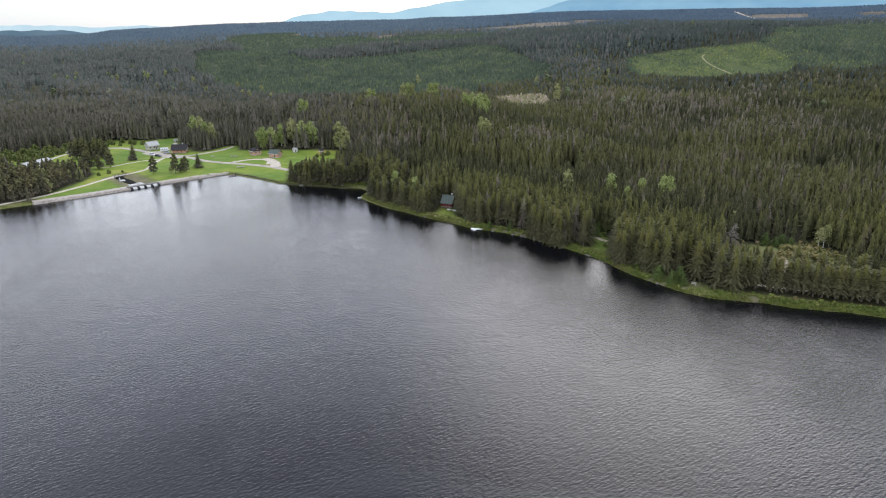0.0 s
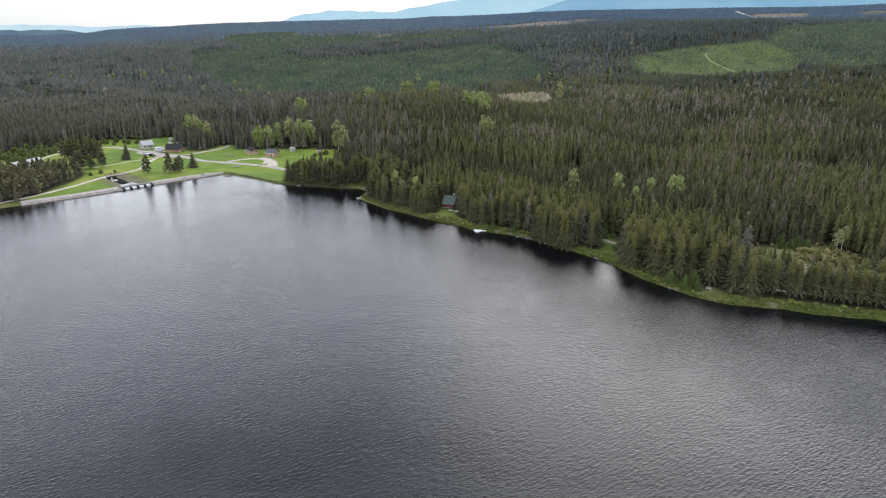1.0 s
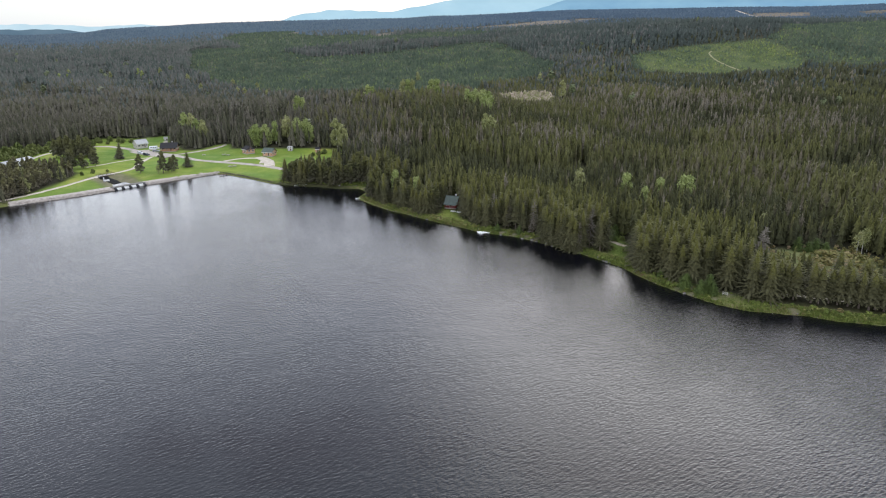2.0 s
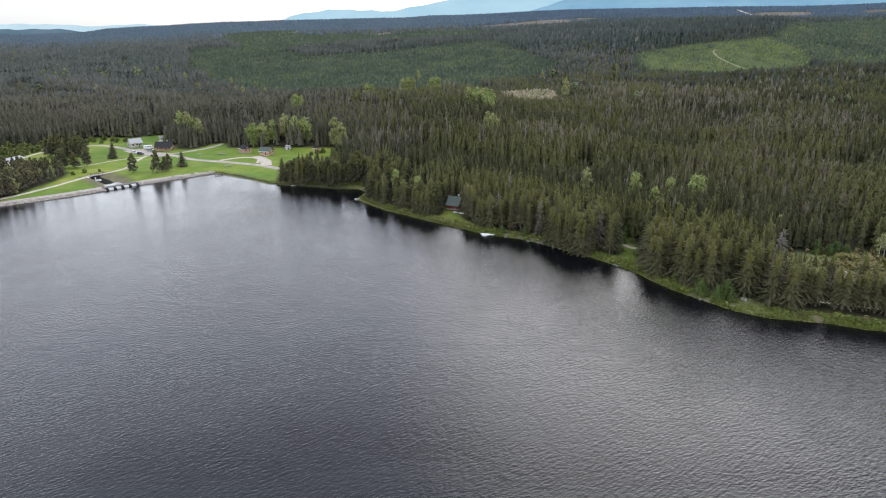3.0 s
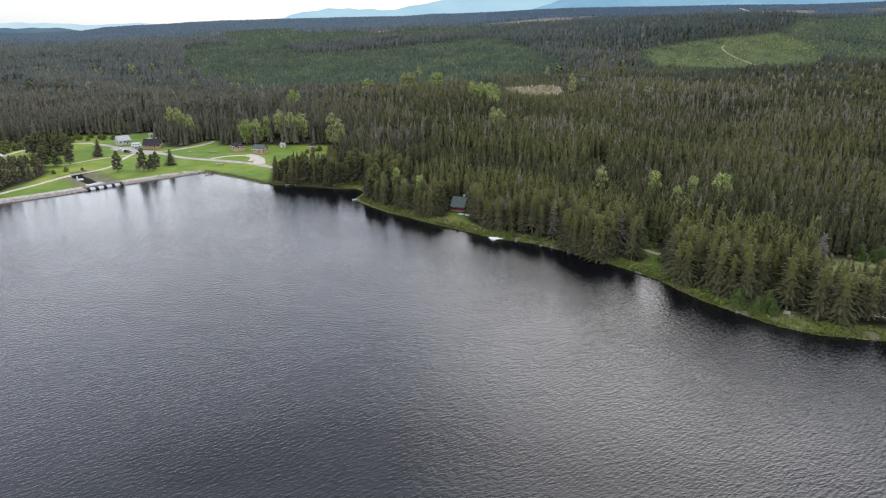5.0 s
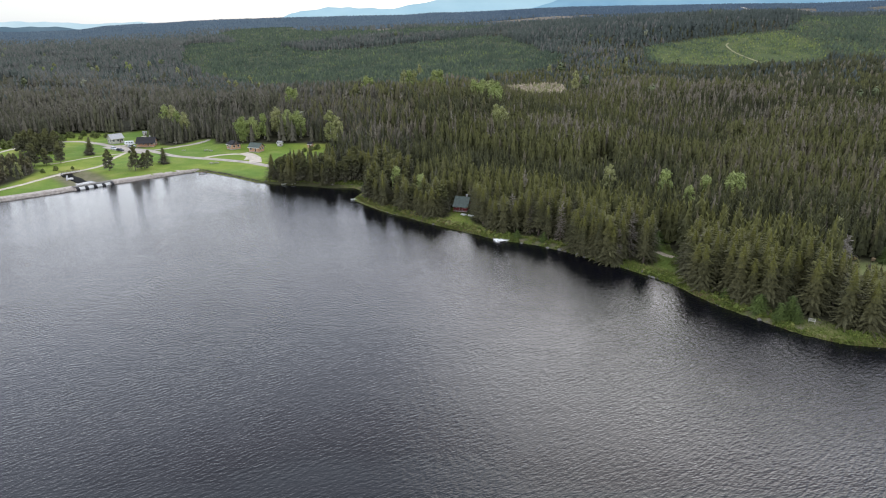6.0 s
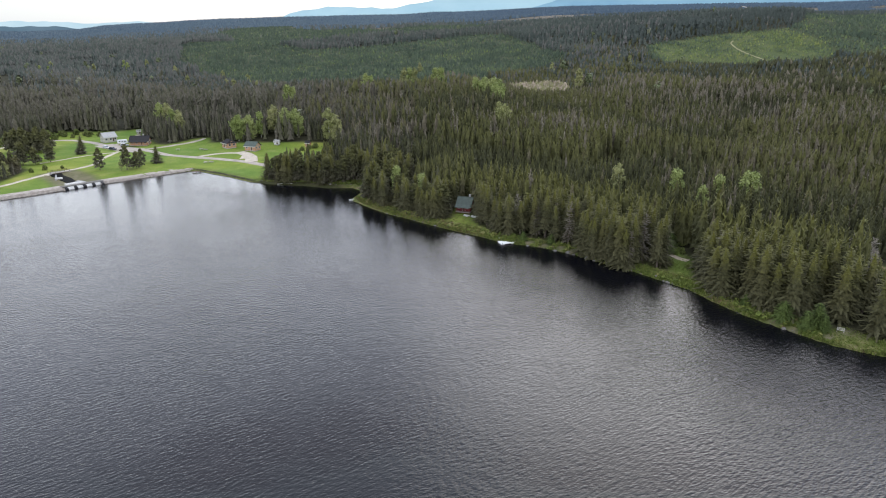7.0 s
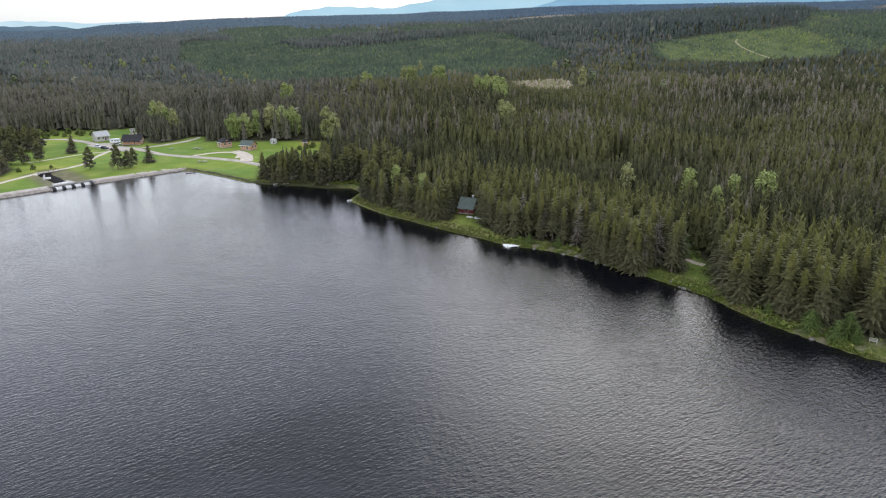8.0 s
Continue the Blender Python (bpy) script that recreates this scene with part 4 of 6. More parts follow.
for y0, y1, gap, seed in ((630, 1010, 2.7, 33), (1010, 1500, 3.6, 41), (1500, 2700, 6.2, 42)):
    # planted in rows, twice as far apart as the trees in them
    x, y, rg = scatter(-1400, 1400, y0 / 2.1, y1 / 2.1, gap, seed)
    y = y * 2.1 + 5 * wobble(x, y, 45, 23)
    u = youth(x, y)
    ok = in_sight(x, y) & (clear_of_trees(x, y) > 0.5) & (u >= 0.5) & (np.maximum.reduce([inside(p, x, y) for p in FELLED]) < 0) & (rg.random(len(x)) < 0.93 - 0.3 * np.clip(wobble(x, y, 23, 22), 0, 1))
    x, y = x[ok], y[ok]
    field = np.maximum(ease(-5, 10, inside(HILL_FIELD, x, y)), 0.15 * ease(-5, 10, inside(EAST_FIELD, x, y)))
    clump = wobble(x, y * 0.45, 7, 24) + 0.6 * wobble(x, y * 0.4, 19, 25)
    grown = (1 + 0.42 * clump) * (0.75 + 0.09 * gap)
    wood("young_plantation", x, y, rg.uniform(2.2, 4.6, len(x)) * grown * (1 - 0.3 * field), rg.uniform(1.7, 2.7, len(x)), np.clip(0.33 + 0.36 * field + 0.14 * wobble(x, y, 45, 9) - 0.16 * clump + rg.normal(0, 0.17, len(x)) - 0.04, 0, 1), TINY, M_YOUNG,
         "young green spruce plantation", rg)

x, y, rg = scatter(-2700, 2700, 1500, 3700, 10.8, 34)
u = youth(x, y)
cut = np.maximum.reduce([inside(p, x, y) for p in FELLED]) > 0
ok = in_sight(x, y) & (rg.random(len(x)) < np.where(cut, 0.22, 0.95)) & (u < 0.55)
x, y, cut = x[ok], y[ok], cut[ok]
# Towards the horizon the stronger painted haze takes over.
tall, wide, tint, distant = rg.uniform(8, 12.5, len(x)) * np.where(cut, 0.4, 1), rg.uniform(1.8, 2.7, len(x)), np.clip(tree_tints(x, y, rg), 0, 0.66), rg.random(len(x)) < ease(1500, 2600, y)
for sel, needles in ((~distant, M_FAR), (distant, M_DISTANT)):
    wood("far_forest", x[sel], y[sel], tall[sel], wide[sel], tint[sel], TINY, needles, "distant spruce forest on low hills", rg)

x, y, rg = scatter(-900, 700, 420, 1500, 42, 37)
ok = in_sight(x, y) & (clear_of_trees(x, y) > 3) & ((youth(x, y) < 0.5) & (rg.random(len(x)) < 0.05 + 0.06 * ease(-100, -400, x)))
x, y = x[ok], y[ok]
wood("scattered_birches", x, y, rg.uniform(11, 15.5, len(x)), rg.uniform(0.8, 1.5, len(x)), rg.uniform(0.2, 1, len(x)), [clump_tree(s, 60) for s in range(4)], M_LEAF_MIX, "pale birches scattered through the spruce forest", rg)
x, y, rg = scatter(98, 160, 202, 244, 1.8, 38)
ok = (inside(SANDY, x, y) > -1.5) & (from_line(TRACK_BRANCH, x, y) > 1.2) & (rg.random(len(x)) < 0.62 + 0.5 * wobble(x, y, 7, 30))
x, y = x[ok], y[ok]
wood("clearing_shrubs", x, y, rg.uniform(1.2, 2.8, len(x)) * (1.1 + 0.7 * np.clip(wobble(x, y, 9, 31), -0.5, 1)), rg.uniform(1.5, 2.6, len(x)), np.clip(0.45 + 0.4 * wobble(x, y, 9, 32) + rg.normal(0, 0.2, len(x)), 0, 1), [clump_tree(s, 56, 0.06) for s in range(5, 9)], M_SCRUB, "tan and lime scrub in a grassy clearing", rg, "shrubs")


# ---- dam, roads and paths ----
def smooth_line(points, step):
    """Points at even steps along a rounded line."""
    p = np.array(points, float)
    for _ in range(3):
        cut = np.stack([0.75 * p[:-1] + 0.25 * p[1:], 0.25 * p[:-1] + 0.75 * p[1:]], 1).reshape(-1, 2)
        p = np.vstack([p[:1], cut, p[-1:]])
    d = np.r_[0, np.cumsum(np.hypot(*np.diff(p, axis=0).T))]
    keep = np.r_[True, np.diff(d) > 1e-6]
    s = np.linspace(0, d[-1], max(2, int(d[-1] / step)))
    return np.stack([np.interp(s, d[keep], p[keep, 0]), np.interp(s, d[keep], p[keep, 1])], -1)


def normals(line):
    t = np.gradient(line, axis=0)
    t /= np.linalg.norm(t, axis=1, keepdims=True)
    return np.stack([-t[:, 1], t[:, 0]], -1)


def ribbon(name, label, points, width, material, lift=0.09, step=1.5, ragged=0.25, category="road"):
    """A road laid on the ground, with soft uneven edges turned down into it."""
    line = smooth_line(points, step)
    n = normals(line)
    offs = np.array([-0.5, -0.47, -0.25, 0, 0.25, 0.47, 0.5]) * width
    rows = []
    for k, o in enumerate(offs):
        edge = ragged * wobble(line[:, 0], line[:, 1], 3.0, k) * (abs(o) > 0.4 * width)
        p = line + n * (o + np.sign(o) * edge)[:, None]
        z = ground_height(p[:, 0], p[:, 1]) + (lift if k not in (0, 6) else -0.15)
        rows.append(np.column_stack([p, z]))
    v = np.stack(rows, 1)
    i = np.arange(v.shape[0] * 7).reshape(-1, 7)
    quads = np.stack([i[:-1, 1:], i[:-1, :-1], i[1:, :-1], i[1:, 1:]], -1).reshape(-1, 4)
    return tagged(new(name, mesh_of(name, v.reshape(-1, 3), quads, material, True)), label, category, kind="structure")


ribbon("road", "grey gravel road winding past the lawns", [(-92, 390), (-99, 396), (-112, 405), (-127, 410), (-147, 416), (-158, 423), (-170, 434), (-187, 444), (-199, 448), (-210, 458), (-219, 464), (-232, 471), (-247, 468), (-262, 452), (-275, 430)], 4.2, M_ROAD)
ribbon("road", "pale gravel drive to the log cabins", [(-134, 413.5), (-131, 420), (-124, 424.5), (-116, 424.5), (-111, 418), (-110, 408)], 2.6, M_GRAVEL, 0.13)
ribbon("road", "pale gravel yard before the log cabin", [(-117, 427), (-111, 421), (-106, 412), (-103, 400)], 6.5, M_GRAVEL, 0.16)
ribbon("road", "grey gravel parking yard between the lodge and the white house", [(-203, 452), (-194, 444), (-183, 437), (-172, 432)], 11.0, M_ROAD, 0.14)
ribbon("road", "pale gravel track over the dam lawn", [(-184, 430), (-184, 420), (-182, 404), (-178.5, 392), (-184.5, 379), (-190, 372), (-192, 358), (-198, 340), (-206, 324), (-215, 310.5), (-232, 293), (-252, 273)], 2.4, M_GRAVEL)
ribbon("road", "pale footpath across the lawn", [(-184, 427), (-191, 423), (-197, 416), (-203, 405), (-208, 396)], 1.6, M_GRAVEL, 0.07)
ribbon("road", "grey track into the forest behind the lodge", [(-173, 436), (-166, 441.5), (-158.5, 448), (-153.5, 459), (-150, 469)], 2.4, M_ROAD, 0.12)
ribbon("road", "pale gravel track to the sheds behind", [(-199, 449), (-193, 462), (-193, 476), (-199, 488)], 3.0, M_GRAVEL, 0.12)
ribbon("road", "pale gravel track to the long white building", [(-247, 468), (-256, 452), (-257, 436), (-256, 420)], 2.6, M_GRAVEL, 0.12)
ribbon("road", "pale sand track over the green hill", [(331, 866), (324, 857), (320, 835), (319, 816), (321, 783), (324, 763)], 1.8, M_TRACK, 0.3, 3, 0.6)
ribbon("road", "pale gravel road over the far hill", [(1392, 3330), (1383, 3290), (1319, 3066), (1248, 2779)], 9.0, M_GRAVEL, 2.0, 25, 1.0)
ribbon("path", "sandy path through a gap in the shore trees", [(60.6, 256.2), (62.4, 253.9), (63.6, 251.4), (65.4, 249.4)], 1.8, M_SAND, 0.05, 0.5, 0.5, category="path")
ribbon("path", "pale gravel track behind the first row of shore spruces", SHORE_TRACK, 2.2, M_GRAVEL, 0.08, category="path")
ribbon("path", "sandy branch of the track into the scrubby clearing", TRACK_BRANCH, 1.5, M_SAND, 0.12, 1.0, 0.5, category="path")

# Laid sheet whose colour paints the shaded pool.
ribbon("stream_bed", "wet stream bed below the spillway, painted near black for its shade", [(-187, 373), (-180, 367), (-173, 361), (-168, 356)], 5.0, M_STREAM, 0.1, 1.0, 0.5, category="stream")

DAM = smooth_line([(-201, 313.5), (-198, 316), (-181, 331), (-169, 344), (-158, 357), (-146, 369), (-128, 387.5)], 1.2)


def dam_side(a, b, name, label):
    """A bank of broken stone along the water with a level gravel top."""
    line = DAM[a:b]
    n = normals(line)
    profile = [(-1.8, -1.0), (0.0, 0.05), (0.6, 0.4), (1.3, 0.75), (2.0, 0.95), (5.2, 1.02), (6.2, 0.95), (7.4, 0.2)]
    rows = []
    for k, (o, z) in enumerate(profile):
        p = line + n * o
        j = 0.16 * wobble(p[:, 0], p[:, 1], 0.9, k) + 0.1 * wobble(p[:, 0], p[:, 1], 0.4, k + 3)
        rows.append(np.column_stack([p, z + j * (1 if k < 5 else 0.3)]))
    v = np.stack(rows, 1)
    i = np.arange(v.shape[0] * len(profile)).reshape(-1, len(profile))
    quads = np.stack([i[:-1, 1:], i[:-1, :-1], i[1:, :-1], i[1:, 1:]], -1).reshape(-1, 4)[:, ::-1]
    return tagged(new(name, mesh_of(name, v.reshape(-1, 3), quads, M_RIPRAP)), label, "embankment", kind="structure")


at_gap = [int(np.argmin(np.hypot(*(DAM - p).T))) for p in ((-167.5, 346.5), (-158.3, 357.2))]
dam_side(0, at_gap[0] + 1, "embankment", "stone-faced dam bank with a pale gravel top")
dam_side(at_gap[1], len(DAM), "embankment", "stone-faced dam bank curving to the lawn")


def stones(name, label, places, sizes, seed, material):
    """Loose stones: uneven lumps, each its own shape."""
    rng = np.random.default_rng(seed)
    o = np.array([(1, 0, 0), (-1, 0, 0), (0, 1, 0), (0, -1, 0), (0, 0, 0.8), (0, 0, -0.6), (0.6, 0.6, 0.45), (-0.6, 0.6, 0.4), (-0.6, -0.6, 0.45), (0.6, -0.6, 0.4)], float)
    f = np.array([(0, 6, 4), (6, 2, 4), (2, 7, 4), (7, 1, 4), (1, 8, 4), (8, 3, 4), (3, 9, 4), (9, 0, 4), (0, 2, 6), (2, 1, 7), (1, 3, 8), (3, 0, 9), (2, 0, 5), (1, 2, 5), (3, 1, 5), (0, 3, 5)])
    v = o[None] * sizes[:, None, None] * rng.uniform(0.65, 1.3, (len(sizes), len(o), 1)) + np.asarray(places)[:, None]
    fs = (f[None] + (np.arange(len(sizes)) * len(o))[:, None, None]).reshape(-1, 3)
    return tagged(new(name, mesh_of(name, v.reshape(-1, 3), fs, material)), label, "stones", kind="stuff")


sr = np.random.default_rng(7)
k = sr.integers(0, len(DAM), 2600)
k = k[(k <= at_gap[0]) | (k >= at_gap[1])]
o = sr.uniform(-0.6, 1.9, len(k))
p = DAM[k] + normals(DAM)[k] * o[:, None] + sr.uniform(-0.5, 0.5, (len(k), 2))
stones("riprap_stones", "broken grey stones on the dam's water side", np.column_stack([p, np.interp(o, [-0.6, 0, 0.6, 1.3, 2.0], [-0.3, 0.05, 0.4, 0.75, 0.95]) + 0.02]), sr.uniform(0.12, 0.3, len(k)), 8, M_RIPRAP)

k = sr.integers(0, len(DAM), 1000)
k = k[(k <= at_gap[0]) | (k >= at_gap[1])]
p = DAM[k] + normals(DAM)[k] * sr.uniform(-0.7, 0.25, len(k))[:, None]
stones("wet_stones", "dark wet stones at the foot of the dam", np.column_stack([p, sr.uniform(-0.08, 0.14, len(k))]), sr.uniform(0.1, 0.22, len(k)), 18, M_STONE)
lawn_edge = smooth_line(SHORE_A[7:11], 0.4)
k = sr.integers(0, len(lawn_edge), 420)
p = lawn_edge[k] + normals(lawn_edge)[k] * sr.uniform(-0.4, 0.7, len(k))[:, None]
stones("shore_stones", "dark stones edging the lawn at the water", np.column_stack([p, np.maximum(0, ground_height(p[:, 0], p[:, 1])) + 0.02]), sr.uniform(0.1, 0.24, len(k)), 19, M_WET)

# stones and driftwood along the natural shore
edge = smooth_line(SHORE_A[10:] + SHORE_B[:19], 0.5)
k = sr.integers(0, len(edge), 420)
k = k[(edge[k, 0] < 66) | (sr.random(len(k)) < 0.2)]
p = edge[k] + normals(edge)[k] * sr.normal(0.25, 0.35, len(k))[:, None]
stones("shore_stones", "small grey stones along the water's edge", np.column_stack([p, ground_height(p[:, 0], p[:, 1]) + 0.02]), sr.uniform(0.08, 0.24, len(k)) * (1 + (sr.random(len(k)) < 0.06)), 9, M_STONE)


def boulder(x, y, size, seed):
    bm = bmesh.new()
    bmesh.ops.create_icosphere(bm, subdivisions=2, radius=size)
    noise.seed_set(seed + 1)
    for v in bm.verts:
        v.co *= 1 + 0.35 * noise.noise(v.co / size * 1.2 + Vector((seed * 3.1, 0, 0)))
        v.co.z *= 0.65
    ob = part("boulder", bm, M_STONE)
    ob.location = (x, y, max(0.0, high(x, y)) + 0.12 * size)
    return tagged(ob, "grey weathered boulder at the water's edge", "boulder", "boulders on the shore")


for n, (x, y, s) in enumerate([(55.0, 235.2, 0.65), (56.1, 234.2, 0.4), (54.2, 236.3, 0.35), (29, 262.6, 0.6), (32.5, 260.3, 0.7), (34, 258.8, 0.5), (37.4, 255.4, 0.8), (39, 253.4, 0.5), (98.2, 190.2, 0.35),
                               (-8.5, 290.1, 0.5), (-55, 351.3, 0.6), (72, 206.0, 0.5), (21, 267.5, 0.45)]):
    boulder(x, y, s, n)


def spillway():
    """The concrete outlet in the dam: dark piers, white gates that lean between them and a narrow deck."""
    a, b = Vector((-168.0, 345.8, 0)), Vector((-157.6, 358.0, 0))
    length = (b - a).length
    thing = empty("spillway", "low concrete spillway with white gates between dark piers", "spillway")
    thing.matrix_world = Matrix.Translation((a + b) / 2) @ Matrix.Rotation(math.atan2(b.y - a.y, b.x - a.x), 4, "Z")
    h = length / 2
    part("sill", boxed((-h, h, 1.6, 4.4, -1.5, 0.3)), M_DARK, thing)
    part("deck", boxed((-h - 0.6, h + 0.6, 0.7, 3.6, 1.08, 1.3), bevel=0.04), M_STONE, thing)
    for k in range(5):
        x = -h + 0.5 + k * (length - 1) / 4
        bm = bmesh.new()
        prism(bm, [(-1.1, -1.6), (4.4, -1.6), (4.4, 1.05), (0.3, 1.05), (-1.1, 0.55)], "x", x - 0.55, x + 0.55)
        part("pier", bm, M_BLACK if k < 4 else M_DARK, thing, "dark wet pier")
    for k in range(4):
        x = -h + 0.5 + (k + 0.5) * (length - 1) / 4
        bm = bmesh.new()
        prism(bm, [(-0.6, -0.4), (-0.4, -0.4), (0.75, 0.98), (0.55, 1.02)], "x", x - 1.3, x + 1.3)
        part("gate", bm, M_WHITE, thing, "white painted leaning gate")
    return thing


spillway()


def footbridge():
    """A dark timber bridge that carries the track over the outlet stream."""
    thing = empty("footbridge", "dark timber bridge carrying the gravel track over the stream", "bridge")
    thing.matrix_world = pose(-187.0, 375.6, 1.35, 0, 0, 52)
    part("deck", boxed((-4.5, 4.5, -1.6, 1.6, 0.3, 0.5), bevel=0.03), M_WOOD, thing)
    for y in (-1.4, 1.4):
        part("beam", boxed((-4.6, 4.6, y - 0.15, y + 0.15, -0.25, 0.3)), M_BROWN, thing)
        part("rail", boxed((-4.4, 4.4, y - 0.06, y + 0.06, 1.25, 1.4), *[(x - 0.07, x + 0.07, y - 0.07, y + 0.07, 0.5, 1.3) for x in (-4.2, -2.1, 0, 2.1, 4.2)]), M_BROWN, thing)
    for x in (-4.3, 4.3):
        part("abutment", boxed((x - 0.4, x + 0.4, -1.8, 1.8, -2.2, 0.3)), M_CONCRETE, thing)


footbridge()
part("stream_wall", boxed((-0.3, 0.3, -5, 5, -1.6, 0.9), bevel=0.05), M_CONCRETE).matrix_world = pose(-183.2, 366.0, 0.6, 0, 0, 28)
tagged(bpy.data.objects["stream_wall"], "low concrete wall beside the outlet pool", "wall", kind="structure")
# Simple white block added for a white shape of unknown nature.
part("stream_block", boxed((-1.5, 1.5, -0.8, 0.8, -0.9, 0.55), bevel=0.3), M_WHITE).matrix_world = pose(-182.0, 366.2, 0.55, 0, 0, 30)
tagged(bpy.data.objects["stream_block"], "white rounded block in place of an unidentified white shape in the outlet pool", "concrete block")


# ---- buildings ----
def house(name, label, x, y, rz, length, width, wall_h, roof_h, wall_m, roof_m, windows, doors, eave=0.5, hip=0.0, gable_windows=1, trim=None, base=0.35, chimney=None, category="house"):
    """A small building with a pitched roof along its length: walls with a gable, roof slabs, framed windows, doors. Its front faces local -y."""
    trim = trim or M_WHITE
    thing = empty(name, label, category)
    thing.matrix_world = pose(x, y, high(x, y), 0, 0, rz)
    l, w = length / 2, width / 2
    top = base + wall_h
    bm = boxed((-l + 0.05, l - 0.05, -w + 0.05, w - 0.05, -1.2, base))
    part("foundation", bm, M_CONCRETE, thing)
    bm = bmesh.new()
    prism(bm, [(-w, base), (w, base), (w, top), (0, top + roof_h * (1 - hip)), (-w, top)], "x", -l, l)
    wall = part("wall", bm, wall_m, thing)
    courses = max(4, int(wall_h / 0.42))
    bm = bmesh.new()
    for k in range(1, courses):
        z = base + k * wall_h / courses
        box(bm, -l - 0.025, l + 0.025, -w - 0.025, w + 0.025, z - 0.03, z + 0.03)
    part("board_course", bm, wall_m, wall)
    # roof slabs with overhang
    run, drop = w + eave, roof_h * (w + eave) / w
    bm = bmesh.new()
    for side in (-1, 1):
        z0, z1 = top + roof_h - drop + 0.06, top + roof_h + 0.06
        h = l * hip
        vs = [bm.verts.new(c) for c in ((-l - eave, side * run, z0), (l + eave, side * run, z0), (l + eave - h, 0, z1), (-l - eave + h, 0, z1),
                                        (-l - eave, side * run, z0 + 0.16), (l + eave, side * run, z0 + 0.16), (l + eave - h, 0, z1 + 0.16), (-l - eave + h, 0, z1 + 0.16))]
        for f in ((0, 1, 2, 3), (7, 6, 5, 4), (0, 4, 5, 1), (1, 5, 6, 2), (2, 6, 7, 3), (3, 7, 4, 0)):
            bm.faces.new([vs[i] for i in f])
    if hip:
        for e in (-1, 1):
            z0, z1 = top + roof_h - drop + 0.06, top + roof_h + 0.2
            vs = [bm.verts.new(c) for c in ((e * (l + eave), -run, z0 + 0.16), (e * (l + eave), run, z0 + 0.16), (e * (l + eave - l * hip), 0, z1))]
            bm.faces.new(vs)
    bmesh.ops.recalc_face_normals(bm, faces=bm.faces[:])
    roof = part("roof", bm, roof_m, thing)
    part("ridge_cap", boxed((-l - eave + l * hip, l + eave - l * hip, -0.16, 0.16, top + roof_h + 0.16, top + roof_h + 0.27)), roof_m, roof)
    for side in (-1, 1):
        y0 = side * run
        part("fascia", boxed((-l - eave, l + eave, min(y0, y0 + side * 0.05), max(y0, y0 + side * 0.05), top + roof_h - drop - 0.04, top + roof_h - drop + 0.22)), trim, roof)

    def opening(kind, side, at, z, ww, hh):
        m = {"front": pose(at, -w, z), "back": pose(at, w, z, 0, 0, 180), "left": pose(-l, at, z, 0, 0, -90), "right": pose(l, at, z, 0, 0, 90)}[side]
        bm = bmesh.new()
        for b in ((-ww / 2 - 0.1, -ww / 2, -0.09, 0.0, -0.1, hh + 0.1), (ww / 2, ww / 2 + 0.1, -0.09, 0.0, -0.1, hh + 0.1), (-ww / 2, ww / 2, -0.09, 0.0, hh, hh + 0.1), (-ww / 2, ww / 2, -0.12, 0.0, -0.1, 0.0)):
            box(bm, *b, m)
        if kind == "window":
            box(bm, -0.03, 0.03, -0.07, -0.035, 0, hh, m)
            f = part("window", bm, trim, thing)
            bm = bmesh.new()
            box(bm, -ww / 2, ww / 2, -0.035, 0.01, 0, hh, m)
            part("pane", bm, M_GLASS, f)
        else:
            f = part("door", bm, trim, thing)
            bm = bmesh.new()
            box(bm, -ww / 2, ww / 2, -0.05, 0.01, 0, hh, m)
            part("door_leaf", bm, M_BROWN, f)
    for side, at in windows:
        opening("window", side, at, base + 1.0, 1.1, 1.1)
    for side, at in doors:
        opening("door", side, at, base + 0.02, 0.95, 2.02)
    if gable_windows and roof_h > 1.3:
        for side in ("left", "right"):
            opening("window", side, 0.0, top + 0.05, 0.8, 0.7)
    if chimney:
        cx, cy = chimney
        part("chimney", boxed((cx - 0.3, cx + 0.3, cy - 0.3, cy + 0.3, top, top + roof_h + 0.9), (cx - 0.38, cx + 0.38, cy - 0.38, cy + 0.38, top + roof_h + 0.8, top + roof_h + 0.95)), M_CONCRETE, thing)
    return thing


house("white_house", "cream boarded house with a pale sheet metal roof", -206.0, 464.3, 49, 7.3, 5.6, 2.9, 2.2, M_CREAM, M_ROOF_PALE, [("front", -2.4), ("front", 0.2), ("front", 2.6), ("left", -1.4), ("left", 1.4)], [("front", 1.6)])
lodge = house("log_lodge", "orange log lodge with a charcoal shingle roof", -180.8, 450.9, 6, 9.6, 6.4, 2.5, 2.3, M_LOG, M_SHINGLE, [("front", -3.6), ("front", -1.3), ("front", 3.6), ("right", -2.2), ("right", 2.0)], [("front", 1.4), ("right", 0.0)], 0.8, chimney=(1.5, 1.2))


